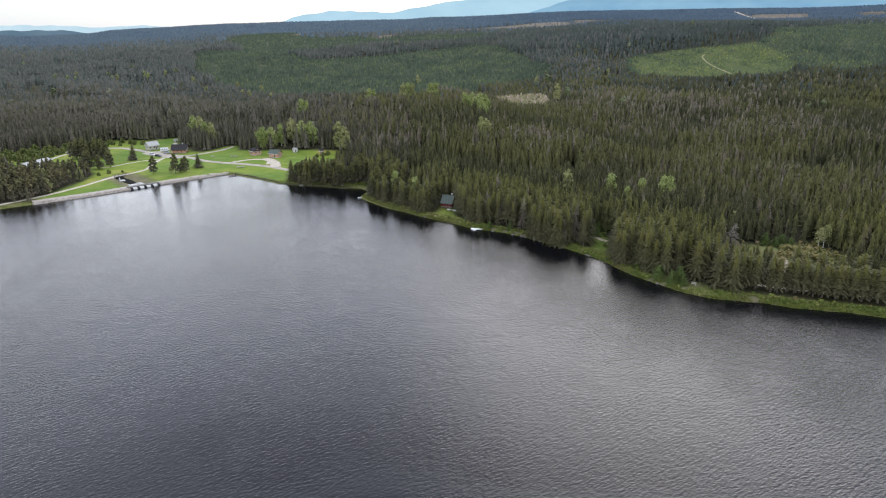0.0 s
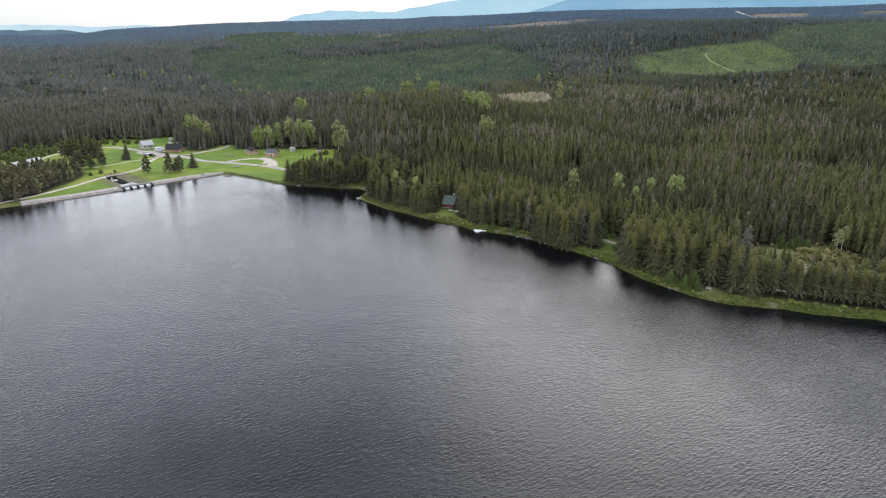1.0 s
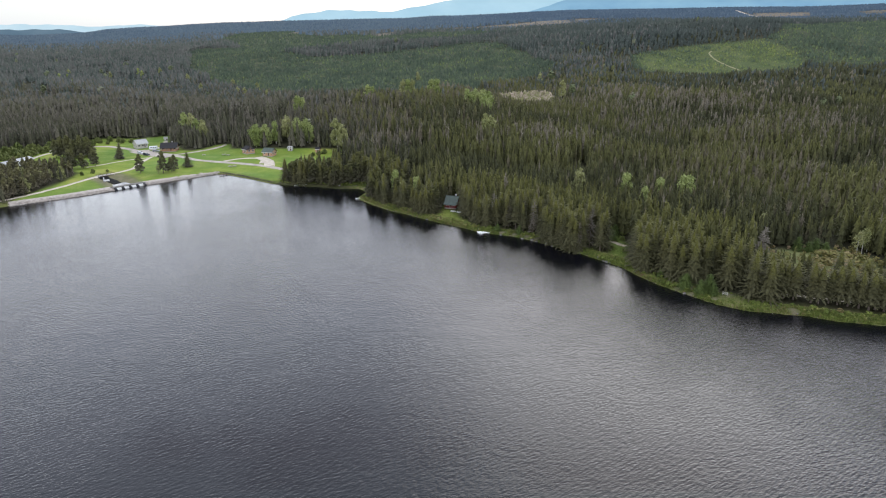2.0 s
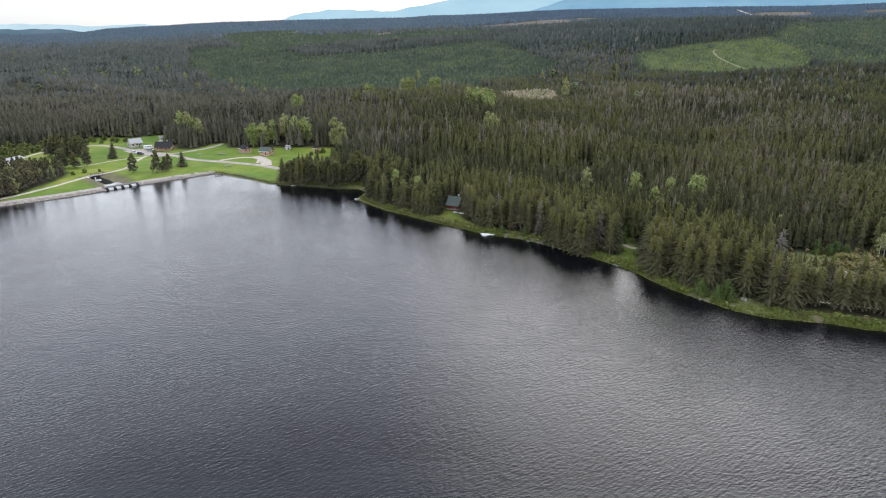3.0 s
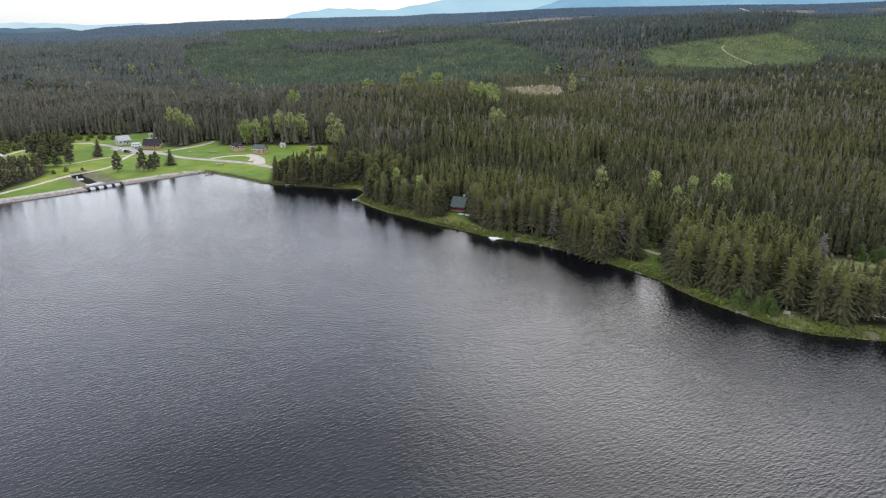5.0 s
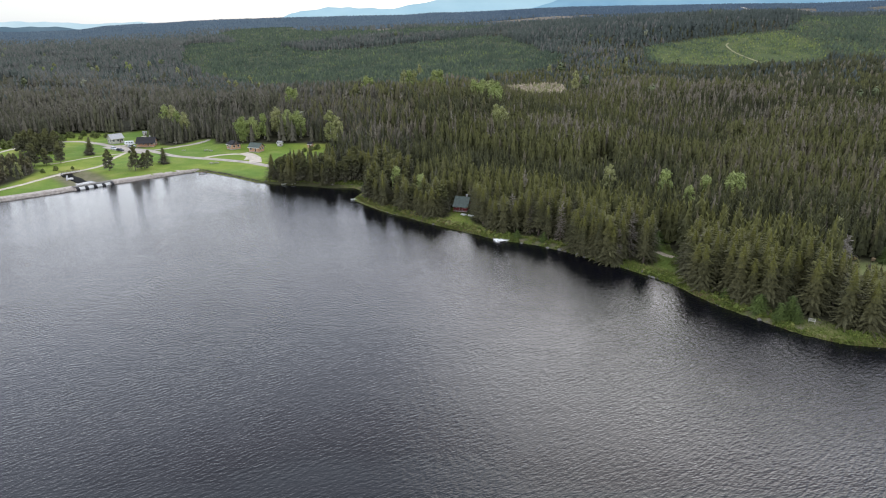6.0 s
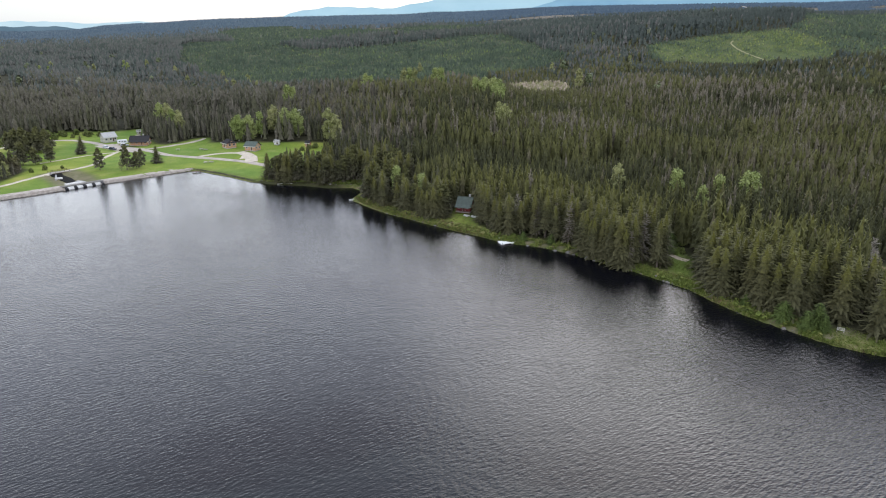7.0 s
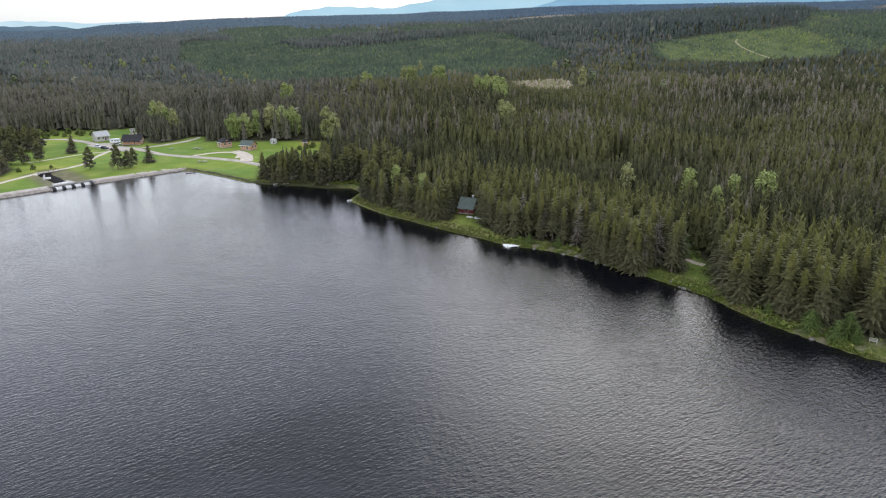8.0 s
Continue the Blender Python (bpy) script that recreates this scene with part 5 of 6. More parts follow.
def porch(thing, x0, x1, y0, y1, z, top, wood, roof_m, rail=True):
    """A roofed deck in front of a house wall."""
    part("porch_deck", boxed((x0, x1, y0, y1, z - 0.2, z), bevel=0.02), M_WOOD, thing)
    n = max(3, round((x1 - x0) / 2) + 1)
    for k in range(n):
        x = x0 + 0.1 + k * (x1 - x0 - 0.2) / (n - 1)
        part("porch_post", boxed((x - 0.07, x + 0.07, y0 + 0.03, y0 + 0.17, z - 1.0, top)), wood, thing)
    bm = bmesh.new()
    prism(bm, [(y0 - 0.35, top - 0.05), (y1 + 0.1, top + 0.75), (y1 + 0.1, top + 0.87), (y0 - 0.35, top + 0.07)], "x", x0 - 0.3, x1 + 0.3)
    part("porch_roof", bm, roof_m, thing)
    if rail:
        bm = bmesh.new()
        box(bm, x0, x1, y0 + 0.04, y0 + 0.14, z + 0.9, z + 1.0)
        box(bm, x0, x1, y0 + 0.06, y0 + 0.12, z + 0.15, z + 0.22)
        m = int((x1 - x0) / 0.25)
        for k in range(m):
            x = x0 + (k + 0.5) * (x1 - x0) / m
            box(bm, x - 0.03, x + 0.03, y0 + 0.06, y0 + 0.11, z + 0.2, z + 0.92)
        part("porch_rail", bm, wood, thing)


porch(lodge, -4.8, 4.8, -5.0, -3.2, 0.4, 2.3, M_LOG, M_SHINGLE)
house("log_cabin", "orange log cabin with a brown shingle roof", -126.5, 441.0, -46, 6.0, 5.6, 2.5, 1.7, M_LOG, M_SHINGLE, [("front", -1.8), ("front", 1.9), ("right", -1.2), ("right", 1.4)], [("front", 0.1)], 0.5, hip=0.45, gable_windows=0, category="cabin")
cabin = house("log_cabin", "orange log cabin with a grey-green sheet roof", -110.8, 432.2, -20, 6.6, 5.2, 2.5, 1.9, M_LOG, M_ROOF_GREEN, [("front", -2.0), ("right", -1.1), ("right", 1.3)], [("front", 1.0)], 0.6, category="cabin")
cottage = house("cottage", "red boarded cottage with a grey-green sheet roof", 2.6, 305.2, -20, 5.2, 4.7, 2.0, 2.6, M_RED, M_ROOF_GREEN, [("front", -1.6), ("front", 1.6), ("left", -1.0), ("left", 1.1)], [("front", 0.1)], 0.45, gable_windows=0, chimney=(1.4, 0.9), base=0.5)
porch(cottage, -2.6, 2.6, -3.8, -2.35, 0.5, 2.1, M_RED, M_ROOF_GREEN)
house("garden_shed", "small white shed with a grey roof", -100.6, 446.0, -15, 2.7, 2.2, 1.5, 0.8, M_WHITE, M_ROOF_PALE, [("front", -0.8)], [("front", 0.7)], 0.3, gable_windows=0, category="shed")
house("outhouse", "small orange log shed at the forest edge", -81.6, 440.0, -10, 2.6, 2.4, 2.1, 0.9, M_LOG, M_SHINGLE, [], [("front", 0.0)], 0.3, gable_windows=0, category="shed")
house("garden_shed", "small pale shed at the end of the track", -199.5, 491.0, 20, 2.3, 2.0, 1.5, 0.7, M_CREAM, M_ROOF_PALE, [("front", -0.7)], [("front", 0.6)], 0.3, gable_windows=0, category="shed")
house("long_building", "long low white building with a pale metal roof", -251.7, 401.7, 78, 20.0, 6.0, 2.4, 1.0, M_WHITE, M_ROOF_PALE, [("left", -1.5), ("front", -7.5), ("front", -4.0), ("front", -0.5), ("front", 3.0), ("front", 6.5)], [("front", 8.5)], 0.4, gable_windows=0)


# ---- vehicles ----
def wheel(parent, x, y, r=0.33, w=0.22):
    bm = bmesh.new()
    m = pose(x, y, r, 90)
    bmesh.ops.create_cone(bm, cap_ends=True, segments=14, radius1=r, radius2=r, depth=w, matrix=m)
    tyre = part("wheel", bm, M_BLACK, parent)
    bm = bmesh.new()
    bmesh.ops.create_cone(bm, cap_ends=True, segments=10, radius1=r * 0.6, radius2=r * 0.6, depth=w + 0.02, matrix=m)
    part("rim", bm, M_STEEL, tyre)


def car(label, x, y, rz, paint, tall=1.5, category="car", name="car"):
    thing = empty(name, label, category, "cars in the parking yard")
    thing.matrix_world = pose(x, y, high(x, y) + 0.14, 0, 0, rz)
    bm = bmesh.new()
    prism(bm, [(-2.2, 0.3), (2.2, 0.3), (2.25, 0.62), (2.1, 0.82), (1.0, 0.95), (-2.1, 0.98), (-2.25, 0.75)], "y", -0.88, 0.88)
    bmesh.ops.bevel(bm, geom=bm.edges[:], offset=0.06, segments=1, affect="EDGES")
    part("body", bm, paint, thing)
    bm = bmesh.new()
    prism(bm, [(-2.0, 0.96), (1.05, 0.94), (0.35, tall - 0.1), (-1.7, tall - 0.1)], "y", -0.78, 0.78)
    part("glazing", bm, M_GLASS, thing)
    bm = bmesh.new()
    prism(bm, [(-1.75, tall - 0.1), (0.38, tall - 0.1), (0.2, tall), (-1.6, tall)], "y", -0.78, 0.78)
    part("roof", bm, paint, thing)
    for wx in (-1.4, 1.4):
        for wy in (-0.8, 0.8):
            wheel(thing, wx, wy)
    for wy in (-0.6, 0.6):
        part("headlight", boxed((2.17, 2.26, wy - 0.17, wy + 0.17, 0.6, 0.75)), M_GLASS, thing)
    return thing


car("white parked car on the gravel yard", -196.0, 440.5, -35, M_CAR_WHITE)
car("dark parked car on the gravel yard", -190.0, 435.6, -20, M_CAR_DARK)
car("silver parked car beside the lodge", -189.0, 447.8, 25, M_CAR_GREY)


def caravan(x, y, rz):
    thing = empty("caravan", "white caravan parked beside the log lodge", "caravan")
    thing.matrix_world = pose(x, y, high(x, y) + 0.1, 0, 0, rz) @ Matrix.Scale(0.82, 4)
    bm = bmesh.new()
    prism(bm, [(-3.1, 0.5), (3.1, 0.5), (3.3, 1.2), (2.9, 2.75), (-3.1, 2.75), (-3.25, 1.4)], "y", -1.15, 1.15)
    bmesh.ops.bevel(bm, geom=bm.edges[:], offset=0.1, segments=2, affect="EDGES")
    part("body", bm, M_CAR_WHITE, thing)
    for wx in (-1.6, 0.2, 1.8):
        part("window", boxed((wx - 0.5, wx + 0.5, -1.18, -1.13, 1.5, 2.1), bevel=0.02), M_GLASS, thing)
    part("drawbar", boxed((3.1, 4.4, -0.08, 0.08, 0.4, 0.52)), M_STEEL, thing)
    for wy in (-1.0, 1.0):
        wheel(thing, -0.2, wy)


caravan(-194.2, 456.5, 20)


# ---- boats, docks, benches ----
def rowing_boat(label, x, y, rz, length=4.2, z=None, keel_up=False, name="rowing_boat"):
    """A small open boat: a tapered hull with thwarts."""
    thing = empty(name, label, "boat", "small boats on the shore")
    m = pose(x, y, (high(x, y) if z is None else z), 180 if keel_up else 0, 0, rz)
    if keel_up:
        m = Matrix.Translation((0, 0, 0.5)) @ m
    thing.matrix_world = m
    bm = bmesh.new()
    rings = []
    for k in range(9):
        t = k / 8
        half = 0.72 * (1 - max(0, t - 0.45) ** 2 / 0.31) * (0.86 + 0.14 * min(1, t * 4))
        half = max(half, 0.03)
        sheer = 0.5 + 0.22 * t * t
        px = -length / 2 + length * t
        rings.append([bm.verts.new((px, s * half * u, z_)) for s, u, z_ in ((-1, 1.0, sheer), (-1, 0.82, 0.14), (0, 0, 0.0 + 0.12 * t ** 3), (1, 0.82, 0.14), (1, 1.0, sheer))])
    for a, b in zip(rings, rings[1:]):
        for i in range(4):
            bm.faces.new((a[i], a[i + 1], b[i + 1], b[i]))
    bm.faces.new(rings[0])
    bmesh.ops.solidify(bm, geom=bm.faces[:], thickness=0.05)
    part("hull", bm, M_BOAT, thing)
    for px in (-1.3, -0.2, 0.8):
        part("thwart", boxed((px - 0.14, px + 0.14, -0.6, 0.6, 0.33, 0.38)), M_WOOD, thing)
    return thing


rowing_boat("white rowing boat moored at the wooded point", -41.3, 327.5, 15, 4.6, -0.1)
rowing_boat("white rowing boat lying on the grassy bank", -30.8, 323.2, 60, 3.2)
rowing_boat("white rowing boat drawn up under the spruces", -77.6, 356.6, 8, 3.6, 0.0)
rowing_boat("white rowing boat drawn up under the spruces", -73.9, 356.2, -12, 3.0, 0.0)
rowing_boat("upturned white boat on the cottage lawn", 3.0, 299.4, -30, 2.4, None, True)
rowing_boat("grey-white boat lying beside the cottage lawn", 5.6, 298.0, -35, 2.3, None, True)
rowing_boat("pale boat pulled up on the shore grass", 42.6, 256.6, -30, 2.8)


def floating_dock(x, y, rz):
    thing = empty("floating_dock", "white floating dock tied to the shore", "dock")
    thing.matrix_world = pose(x, y, 0, 0, 0, rz) @ Matrix.Diagonal((0.9, 0.86, 1, 1))
    for k in range(10):
        part("plank", boxed((-2.6 + k * 0.52, -2.6 + k * 0.52 + 0.49, -1.9, 1.9, 0.36, 0.44), bevel=0.015), M_DOCK, thing)
    for py in (-1.6, 0, 1.6):
        part("joist", boxed((-2.55, 2.55, py - 0.08, py + 0.08, 0.2, 0.36)), M_WOOD, thing)
    for px in (-1.9, 1.9):
        part("float", boxed((px - 0.6, px + 0.6, -1.7, 1.7, -0.25, 0.2), bevel=0.08), M_BOAT, thing)
    for px, py in ((-2.5, -1.8), (2.5, -1.8), (2.5, 1.8), (-2.5, 1.8)):
        part("mooring_post", boxed((px - 0.07, px + 0.07, py - 0.07, py + 0.07, -0.3, 0.85)), M_WOOD, thing)


floating_dock(14.6, 270.6, 22)


def gangway():
    a, b = Vector((13.4, 272.6, 0.47)), Vector((11.2, 280.5, 0.0))
    b.z = high(b.x, b.y) + 0.12
    thing = empty("gangway", "narrow pale plank gangway from the bank to the dock", "gangway")
    thing.matrix_world = look(a, b)
    n = (b - a).length
    part("plank", boxed((-0.45, -0.02, -0.04, 0.04, -n, 0)), M_BOAT, thing)
    part("plank", boxed((0.02, 0.45, -0.04, 0.04, -n, 0)), M_BOAT, thing)
    for k in range(4):
        part("crosspiece", boxed((-0.5, 0.5, -0.12, -0.04, -n * (0.1 + 0.27 * k) - 0.1, -n * (0.1 + 0.27 * k))), M_WOOD, thing)


gangway()


def lawn_dock():
    thing = empty("wooden_jetty", "short dark wooden jetty at the end of the dam", "jetty")
    thing.matrix_world = pose(-124.6, 382.6, 0, 0, 0, 25)
    for k in range(7):
        part("plank", boxed((-2.0 + k * 0.58, -2.0 + k * 0.58 + 0.53, -0.9, 0.9, 0.5, 0.58)), M_BROWN, thing)
    for px in (-1.8, 0.0, 1.8):
        for py in (-0.75, 0.75):
            part("post", boxed((px - 0.1, px + 0.1, py - 0.1, py + 0.1, -1.5, 0.8)), M_BROWN, thing)


lawn_dock()


def garden_bench(x, y, rz):
    thing = empty("garden_bench", "cream slatted garden bench on the lakeside grass", "bench")
    thing.matrix_world = pose(x, y, high(x, y), 0, 0, rz)
    for k in range(3):
        part("seat_slat", boxed((-0.78, 0.78, -0.25 + k * 0.2, -0.15 + k * 0.2, 0.42, 0.46), bevel=0.01), M_CREAM, thing)
    for k in range(2):
        part("back_slat", boxed((-0.78, 0.78, 0.27 + 0.03 * k, 0.31 + 0.03 * k, 0.56 + k * 0.26, 0.68 + k * 0.26), bevel=0.01), M_CREAM, thing)
    for px in (-0.66, 0.66):
        part("leg", boxed((px - 0.04, px + 0.04, -0.24, -0.16, -0.05, 0.42)), M_CREAM, thing)
        part("leg", boxed((px - 0.04, px + 0.04, 0.2, 0.28, -0.05, 0.98)), M_CREAM, thing)
        part("armrest", boxed((px - 0.05, px + 0.05, -0.28, 0.28, 0.62, 0.66)), M_CREAM, thing)


garden_bench(83.0, 203.0, -32)


def picnic_table(x, y, rz):
    thing = empty("picnic_table", "weathered wooden picnic table on the lawn", "table", "picnic tables on the lawn")
    thing.matrix_world = pose(x, y, high(x, y), 0, 0, rz)
    part("tabletop", boxed(*[(-1.1, 1.1, -0.4 + k * 0.2, -0.22 + k * 0.2, 0.72, 0.77) for k in range(4)]), M_WOOD, thing)
    for s in (-1, 1):
        part("seat", boxed((-1.1, 1.1, s * 0.75 - 0.15, s * 0.75 + 0.15, 0.42, 0.47)), M_WOOD, thing)
    for px in (-0.8, 0.8):
        bm = bmesh.new()
        for s in (-1, 1):
            prism(bm, [(s * 0.2 - 0.06, 0.72), (s * 0.2 + 0.06, 0.72), (s * 0.78 + 0.06, -0.05), (s * 0.78 - 0.06, -0.05)], "x", px - 0.04, px + 0.04)
        box(bm, px - 0.05, px + 0.05, -0.85, 0.85, 0.34, 0.42)
        part("leg_frame", bm, M_WOOD, thing)


for x, y, r in ((-165.3, 454.0, 10), (-140.5, 435.0, 40), (-137.4, 433.2, -20), (-153.0, 434.0, 15), (-126.0, 400.2, -30), (-123.6, 401.0, -25)):
    picnic_table(x, y, r)


# ---- single trees, bushes and grass ----
rng = random.Random(17)
LAWN_GROUP = "conifers on the lawn"
lawn_trees = [make_leafy(51, 11.0, 3.7, 1.5, M_LAWN_SPRUCE, "dark pine with a loose crown on the mown lawn", M_BARK, 1700, 0.42, "pine_tree", LAWN_GROUP, pine_crown),
              make_leafy(52, 9.0, 4.0, 1.0, M_LAWN_SPRUCE, "broad dark pine on the mown lawn", M_BARK, 1700, 0.42, "pine_tree", LAWN_GROUP, pine_crown),
              make_spruce(53, 9.5, 3.6, 0.4, M_LAWN_SPRUCE, "dark conical spruce on the mown lawn", 1.4, group=LAWN_GROUP, twig=1.3)]
SINGLE_TREES = [(-170.0, 380.5, 1.0, 0), (-158.0, 382.5, 1.15, 0), (-154.5, 385.5, 0.95, 1), (-158.0, 399.0, 0.8, 1), (-150.0, 398.5, 0.9, 2), (-201.3, 424.0, 1.05, 2), (-204.5, 400.0, 0.95, 0), (-210.0, 409.0, 0.95, 0), (-208.0, 393.0, 1.0, 1), (-212.5, 390.0, 1.1, 0), (-216.0, 394.0, 1.05, 0)]
PINE_CLUMP = [(-243.0, 428.0, 1.1, 0), (-239.0, 425.5, 1.15, 0), (-235.0, 427.0, 1.2, 0), (-231.0, 425.0, 1.1, 1), (-227.0, 427.0, 1.2, 0), (-223.5, 428.5, 1.1, 0), (-241.0, 432.5, 1.2, 0), (-237.0, 432.0, 1.25, 0), (-233.0, 431.5, 1.2, 1), (-229.0, 432.0, 1.25, 0), (-225.0, 433.0, 1.15, 0), (-238.5, 437.0, 1.2, 1), (-232.0, 437.0, 1.2, 0), (-227.0, 438.0, 1.15, 1)]
for x, y, s, k in SINGLE_TREES + PINE_CLUMP:
    put(lawn_trees[k], x, y, rng, s)
west_pines = [make_leafy(55, 10.5, 3.2, 1.5, M_WEST_PINE, "olive brown pine in the loose wood by the dam", M_BARK, 620, 0.58, "pine_tree", "pines beside the dam", pine_crown),
              make_leafy(56, 9.0, 2.7, 0.8, M_WEST_PINE, "slender olive brown pine by the dam", M_BARK, 480, 0.55, "pine_tree", "pines beside the dam", pine_crown),
              make_leafy(57, 6.5, 2.4, 0.5, M_LEAF_PALE, "pale green sapling in the loose wood by the dam", M_BARK, 500, 0.34, "birch_tree", "pines beside the dam")]
wx, wy, wr = scatter(-300, -196, 285, 410, 5.0, 61)
for x, y, u in zip(wx, wy, wr.random(len(wx))):
    here = np.array([x]), np.array([y])
    if to_shore(*here)[0] > 7.5 and clear_of_trees(*here)[0] > 0.5 and u < 0.82 and 0.5 * (x + 200) + y - 310 > -40:
        put(west_pines[0 if u < 0.42 else 1 if u < 0.68 else 2], x, y, rng, rng.uniform(0.8, 1.12) * (0.78 if y > 365 else 1))
firs = [make_spruce(61, 4.8, 2.3, 0.1, M_FIR, "young green fir on the grassy bank", 2.2, name="young_fir", group="young firs on the bank", twig=0.8),
        make_spruce(62, 3.8, 2.7, 0.05, M_FIR, "low round green fir on the grassy bank", 2.2, name="young_fir", group="young firs on the bank", twig=0.8)]
for x, y, s, k in ((73.4, 209.8, 1.25, 1), (75.9, 204.6, 1.0, 0), (79.0, 205.4, 1.25, 0), (79.4, 203.4, 0.85, 0), (77.3, 206.3, 0.7, 1), (62.2, 256.0, 0.9, 0), (64.5, 262.0, 1.1, 1), (-8.0, 301.5, 0.9, 0), (20.0, 271.5, 0.8, 1),
                   (68.5, 218.5, 0.8, 1), (28.5, 268.0, 0.9, 1), (126, 237.5, 1.0, 1), (129, 238.5, 1.2, 1), (131.5, 237, 1.0, 1), (123, 239, 1.1, 0)):
    put(firs[k], x, y, rng, s)

birches = [make_leafy(71, 15.0, 5.0, 0.8, M_LEAF, "tall leafy tree in fresh spring green", None, 4000, 0.4, group="leafy trees among the spruces"),
           make_leafy(72, 13.0, 3.4, 1.4, M_LEAF, "leafy birch in fresh spring green", None, 2300, 0.34, group="leafy trees among the spruces"),
           make_leafy(73, 14.0, 3.6, 1.2, M_LEAF_PALE, "pale grey-green aspen just coming into leaf", None, 2600, 0.34, group="leafy trees among the spruces"),
           make_leafy(74, 11.0, 2.2, 2.5, M_LEAF_PALE, "slender pale birch just coming into leaf", None, 600, 0.3, group="leafy trees among the spruces")]
VILLAGE_BIRCHES = [(-125, 455, 0, 1.05), (-119, 457, 0, 1.0), (-113, 460, 1, 1.15), (-99, 461, 0, 1.15), (-92, 461, 0, 1.1), (-106, 465, 2, 1.25), (-70, 447, 2, 1.4), (-66, 444, 2, 1.15), (-190, 504, 1, 1.3), (-186, 497, 1, 1.2), (-181, 494, 2, 1.25), (-172, 478, 1, 1.15), (-166, 474, 2, 1.1)]
FOREST_BIRCHES = [(-116, 548, 1, 1.45), (-113, 550, 1, 1.3), (-66, 598, 1, 1.4), (-62, 600, 1, 1.25), (-36, 618, 2, 1.35), (-32, 619, 1, 1.4), (-28, 620, 2, 1.3), (-11, 609, 1, 1.4), (-7, 610, 1, 1.4), (18, 562, 1, 1.25), (20, 552, 1, 1.15), (24, 540, 0, 1.3), (28, 531, 0, 1.35), (33, 533, 0, 1.25), (30, 518, 1, 1.35), (25, 524, 1, 1.4), (31, 507, 0, 1.15), (27, 512, 0, 1.15), (25, 428, 2, 1.5), (28, 430, 2, 1.4), (61, 315, 2, 1.0), (79, 303, 1, 1.1), (82.5, 288, 1, 0.9), (92, 296, 1, 1.05), (103, 298, 0, 0.98), (106, 301, 1, 1.05),
                  (140, 233, 3, 0.85), (143, 235, 3, 0.9), (146, 237, 3, 0.8), (151, 238, 3, 0.85), (115, 251, 3, 1.0), (-24, 328, 1, 0.95), (-20, 318, 3, 0.95), (-14, 316, 1, 0.9), (104, 615, 2, 1.2)]
FAR_BIRCHES = [(-30, 806, 2, 1.0), (-437, 993, 1, 1.3), (-420, 966, 1, 1.3), (-405, 990, 2, 1.3), (-340, 919, 2, 1.2), (-464, 965, 2, 1.2), (-527, 951, 1, 1.2), (-520, 958, 1, 1.1), (-550, 1018, 2, 1.2), (-287, 817, 2, 1.2), (-263, 865, 2, 1.1), (-231, 776, 2, 1.1), (-217, 755, 2, 1.2), (-218, 810, 2, 1.1), (-184, 719, 2, 1.1), (102, 737, 2, 1.2), (182, 792, 3, 1.4), (190, 781, 3, 1.4)]
for x, y, k, s in VILLAGE_BIRCHES + FOREST_BIRCHES + FAR_BIRCHES:
    put(birches[k], x, y, rng, s * (0.8 if y > 700 else 1))
shrub = make_leafy(81, 5.0, 1.9, 0.8, M_LEAF_PALE, "thin half bare shrub on the mown lawn", M_BARK, 260, 0.2, name="tall_shrub")
put(shrub, -159.8, 380.5, rng)


def make_bush(seed, size, label, group):
    ob = part("bush", leafy_crown(seed, size, size * 0.75, 0.0, 320, 0.17 * size), M_BUSH)
    return tagged(ob, label, "bush", group)


bushes = [make_bush(91, 1.6, "low green bush on the grassy bank", "bushes along the bank"), make_bush(92, 1.2, "low green bush on the grassy bank", "bushes along the bank"), make_bush(93, 2.6, "round green bush at the edge of the lawn", "bushes round the lawn")]
k = np.r_[np.linspace(30, len(edge) - 5, 40), np.linspace(95, 235, 26)].astype(int)
for i in k:
    if rng.random() < 0.75:
        o = rng.uniform(0.7, 3.4)
        x, y = edge[i] + normals(edge)[i] * o
        if inside(BENCH_LAWN, np.array([x]), np.array([y]))[0] < -1 and inside(CLEARING, np.array([x]), np.array([y]))[0] < 0:
            put(bushes[rng.choice((0, 1, 1))], x, y, rng, rng.uniform(0.45, 0.85))
ROAD_SIDE = np.array([(-243, 470), (-258, 456), (-262, 436), (-260, 416), (-244, 416), (-248, 440)], float)
WEST_BUSHES = [(-255, 480, 0.8), (-256, 488, 1.2), (-260, 476, 1.1), (-281, 421, 1.3), (-279, 430, 1.2), (-279, 443, 1.4), (-274, 449, 1.2), (-268, 452, 1.0), (-259, 428, 1.0), (-262, 436, 1.2), (-266, 428, 1.1), (-270, 436, 1.3), (-268, 446, 1.2), (-262, 424, 0.9), (-274, 428, 1.3), (-272, 420, 1.2), (-266, 418, 1.0), (-264, 456, 1.1)]
MEADOW_BUSHES = [(-243, 473, 1.4), (-236, 480, 0.8), (-228, 484, 1.2), (-222, 486, 1.1), (-218, 489, 1.0), (-232, 488, 1.0), (-213, 484, 0.9), (-196, 380, 0.8), (-199, 374, 0.7), (-190, 384, 0.5), (-247, 487, 1.2), (-243, 484, 0.9), (-240, 492, 1.3), (-235, 495, 1.0), (-251, 482, 1.1), (-249, 494, 0.9), (-246, 478, 0.7), (-230, 491, 0.8)]
SHORE_BUSHES = [(-80, 434, 0.9), (-83, 430, 0.8), (-77, 437, 1.0), (63.5, 244, 0.5), (66, 256, 0.6), (60, 248, 0.5), (64, 265, 0.9), (68, 262, 0.8)]
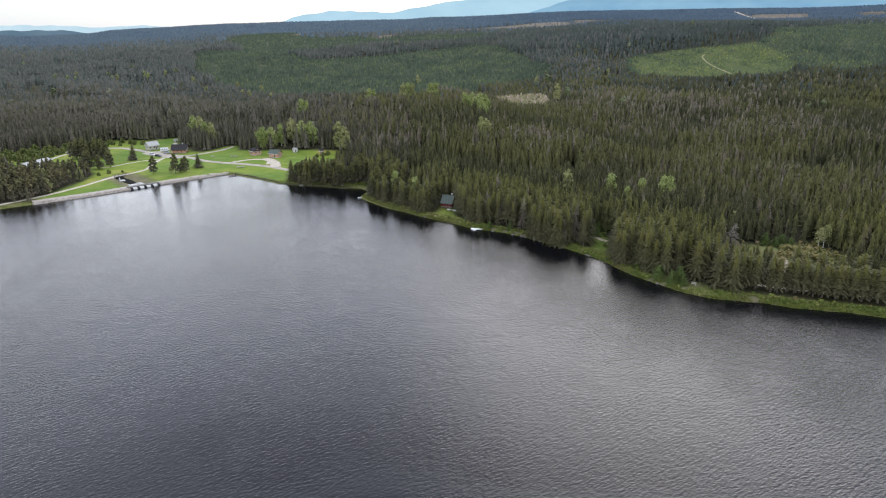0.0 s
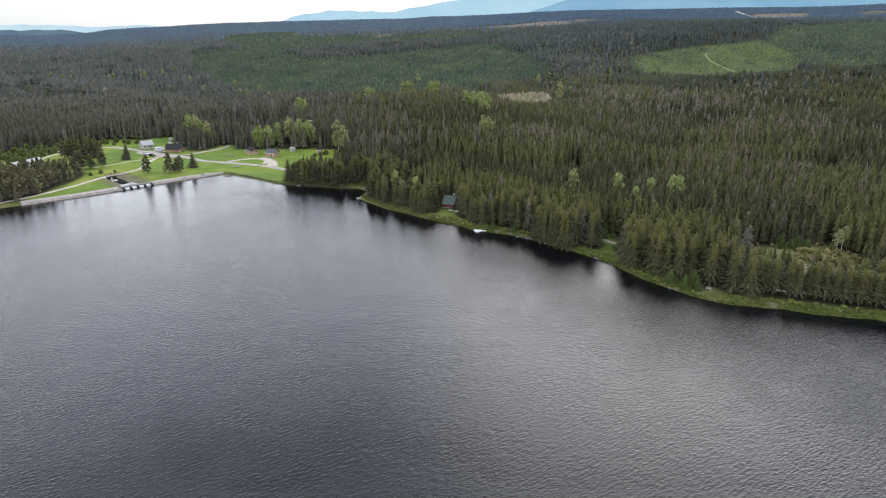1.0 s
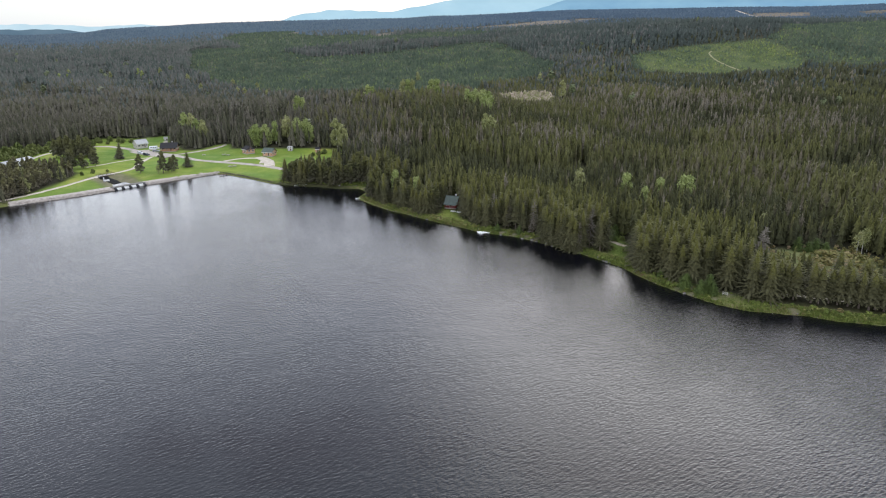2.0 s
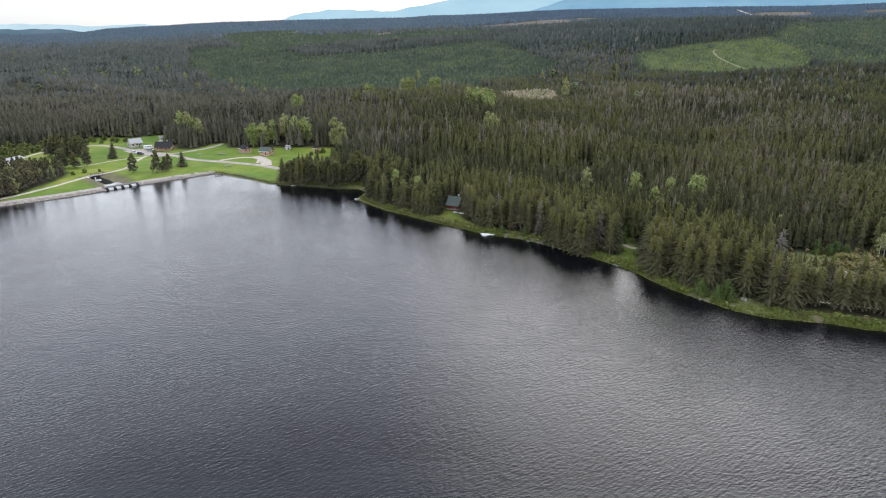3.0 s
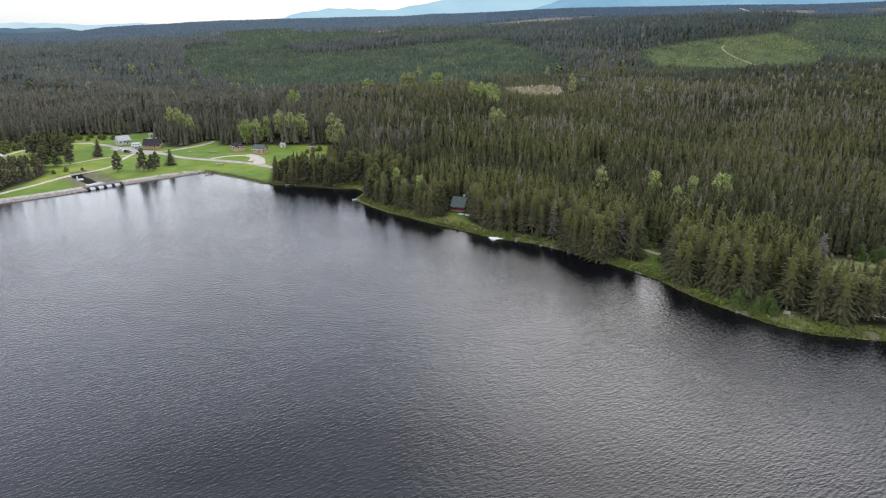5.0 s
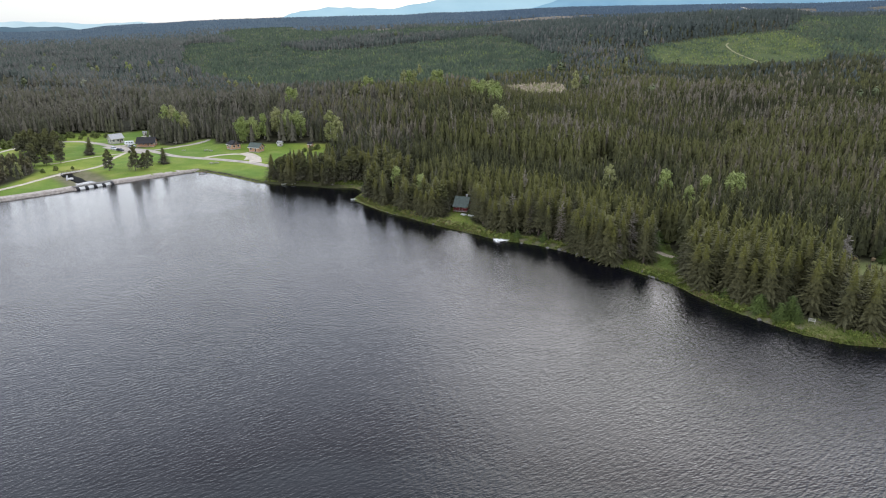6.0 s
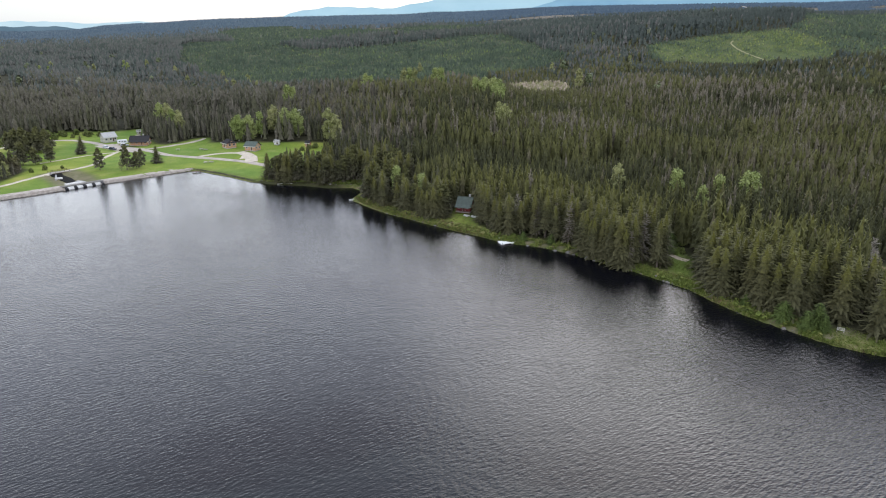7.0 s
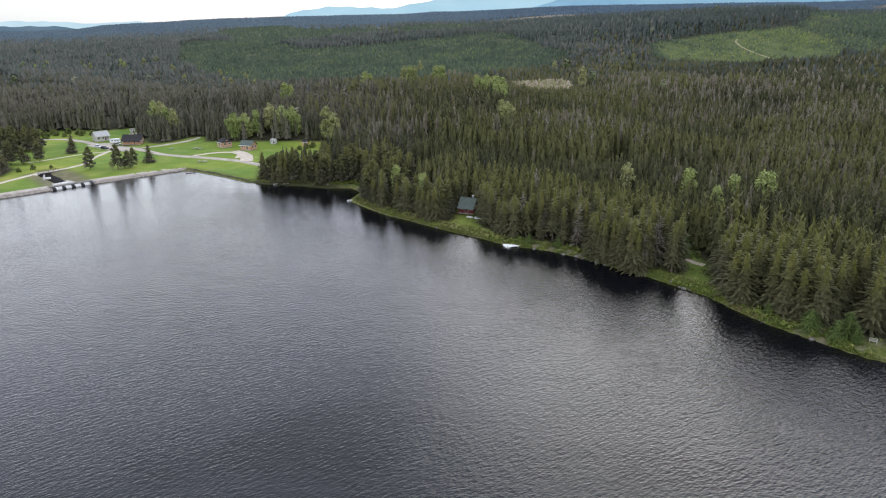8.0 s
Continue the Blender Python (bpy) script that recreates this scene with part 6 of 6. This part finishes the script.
wx, wy, wr = scatter(-302, -256, 416, 476, 4.6, 62)
WEST_SCRUB = [(a, b, wr.uniform(0.8, 1.7)) for a, b in zip(wx, wy) if inside(CLEARING, np.array([a]), np.array([b]))[0] > 1 and inside(ROAD_SIDE, np.array([a]), np.array([b]))[0] < 0 and wr.random() < 0.62]
for x, y, s in WEST_BUSHES + MEADOW_BUSHES + SHORE_BUSHES + WEST_SCRUB:
    put(bushes[2], x, y, rng, s)
for t in lawn_trees + west_pines + firs + birches + [shrub] + bushes:
    stow(t)


def tufts(name, label, x, y, heights, seed, material):
    """Clumps of long grass and sedge, a few bent blades each."""
    g = np.random.default_rng(seed)
    z = ground_height(x, y)
    v, n = [], len(x)
    for _ in range(4):
        a = g.uniform(0, 2 * np.pi, n)
        d, s = np.stack([np.cos(a), np.sin(a), 0 * a], -1), np.stack([-np.sin(a), np.cos(a), 0 * a], -1)
        c = np.stack([x, y, z - 0.05], -1) + d * 0.08
        w = (heights * g.uniform(0.25, 0.45, n))[:, None]
        v.append(np.stack([c - s * w, c + s * w, c + d * (heights * g.uniform(0.2, 0.6, n))[:, None] + np.array([0, 0, 1]) * (heights * g.uniform(0.7, 1.1, n))[:, None]], 1))
    v = np.stack(v, 1)
    f = np.arange(v.size // 3).reshape(-1, 3)
    tint = np.repeat(np.clip(0.42 + 0.18 * ease(-46, -36, x) * ease(22, 8, x) + 0.22 * wobble(x, y, 4, 3) + 0.3 * wobble(x, y, 13, 4) + g.normal(0, 0.18, n), 0, 1), 12)
    return tagged(new(name, mesh_of(name, v.reshape(-1, 3), f, material, False, tint=tint)), label, "grass", kind="stuff")


M_BANK_BRUSH = foliage("bank_brush_leaves", [(0.0, (0.095, 0.128, 0.026)), (0.45, (0.165, 0.195, 0.042)), (0.75, (0.225, 0.205, 0.072)), (0.92, (0.17, 0.115, 0.055)), (1.0, (0.14, 0.13, 0.065))])
br = np.random.default_rng(44)
k = br.integers(0, len(edge), 2600)
q = edge[k] + normals(edge)[k] * br.uniform(0.5, 5.2, len(k))[:, None]
d = to_shore(q[:, 0], q[:, 1])
ok = (d > 0.5) & (d < 5.5) & (inside(CLEARING, q[:, 0], q[:, 1]) < 0) & (inside(BENCH_LAWN, q[:, 0], q[:, 1]) < 0) & (sandy_spot(q[:, 0], q[:, 1]) < 0.3) & (br.random(len(k)) < 0.35 + 0.6 * ease(-44, -36, q[:, 0]) * ease(20, 8, q[:, 0]))
q = q[ok]
wood("bank_brush", q[:, 0], q[:, 1], br.uniform(0.6, 1.7, len(q)) * (1 + 0.4 * wobble(q[:, 0], q[:, 1], 6, 28)), br.uniform(1.4, 2.6, len(q)), np.clip(0.36 + 0.18 * ease(-46, -36, q[:, 0]) * ease(22, 8, q[:, 0]) + 0.3 * wobble(q[:, 0], q[:, 1], 5, 29) + br.normal(0, 0.2, len(q)), 0, 1), [clump_tree(s, 30, 0.07) for s in range(10, 14)], M_BANK_BRUSH,
     "knee-high lime and rust brush along the bank", br, "shrubs")

M_SEDGE = foliage("bank_sedge", [(0.0, (0.1, 0.135, 0.027)), (0.5, (0.165, 0.2, 0.045)), (0.85, (0.2, 0.18, 0.075)), (1.0, (0.2, 0.135, 0.075))])
gr = np.random.default_rng(12)
k = gr.integers(0, len(edge), 30000)
p = edge[k] + normals(edge)[k] * gr.uniform(0.05, 5.5, len(k))[:, None] + gr.normal(0, 0.3, (len(k), 2))
ok = (to_shore(p[:, 0], p[:, 1]) > 0.05) & (inside(CLEARING, p[:, 0], p[:, 1]) < 0) & (inside(BENCH_LAWN, p[:, 0], p[:, 1]) < 0.5) & (sandy_spot(p[:, 0], p[:, 1]) < 0.35) & ((p[:, 0] > -60) | (to_shore(p[:, 0], p[:, 1]) < 0.8))
p = p[ok]
tufts("bank_grass", "long grass and sedge along the lake bank", p[:, 0], p[:, 1], gr.uniform(0.2, 0.6, len(p)) * (1 + 0.5 * np.clip(wobble(p[:, 0], p[:, 1], 4, 27), 0, 1)), 13, M_SEDGE)
q = np.concatenate([np.stack([gr.uniform(a[:, 0].min(), a[:, 0].max(), n), gr.uniform(a[:, 1].min(), a[:, 1].max(), n)], -1) for a, n in ((BENCH_LAWN, 1500), (COTTAGE_LOT, 2600), (COVE_GAP, 2600))])
ok = (np.maximum.reduce([inside(a, q[:, 0], q[:, 1]) for a in (BENCH_LAWN, COTTAGE_LOT, COVE_GAP)]) > -0.5) & (to_shore(q[:, 0], q[:, 1]) > 0.3) & (np.hypot(q[:, 0] - 63, q[:, 1] - 252.5) > 2.2)
q = q[ok]
tufts("lawn_grass", "short uneven grass in the small openings by the lake", q[:, 0], q[:, 1], gr.uniform(0.08, 0.32, len(q)), 14, M_SEDGE)
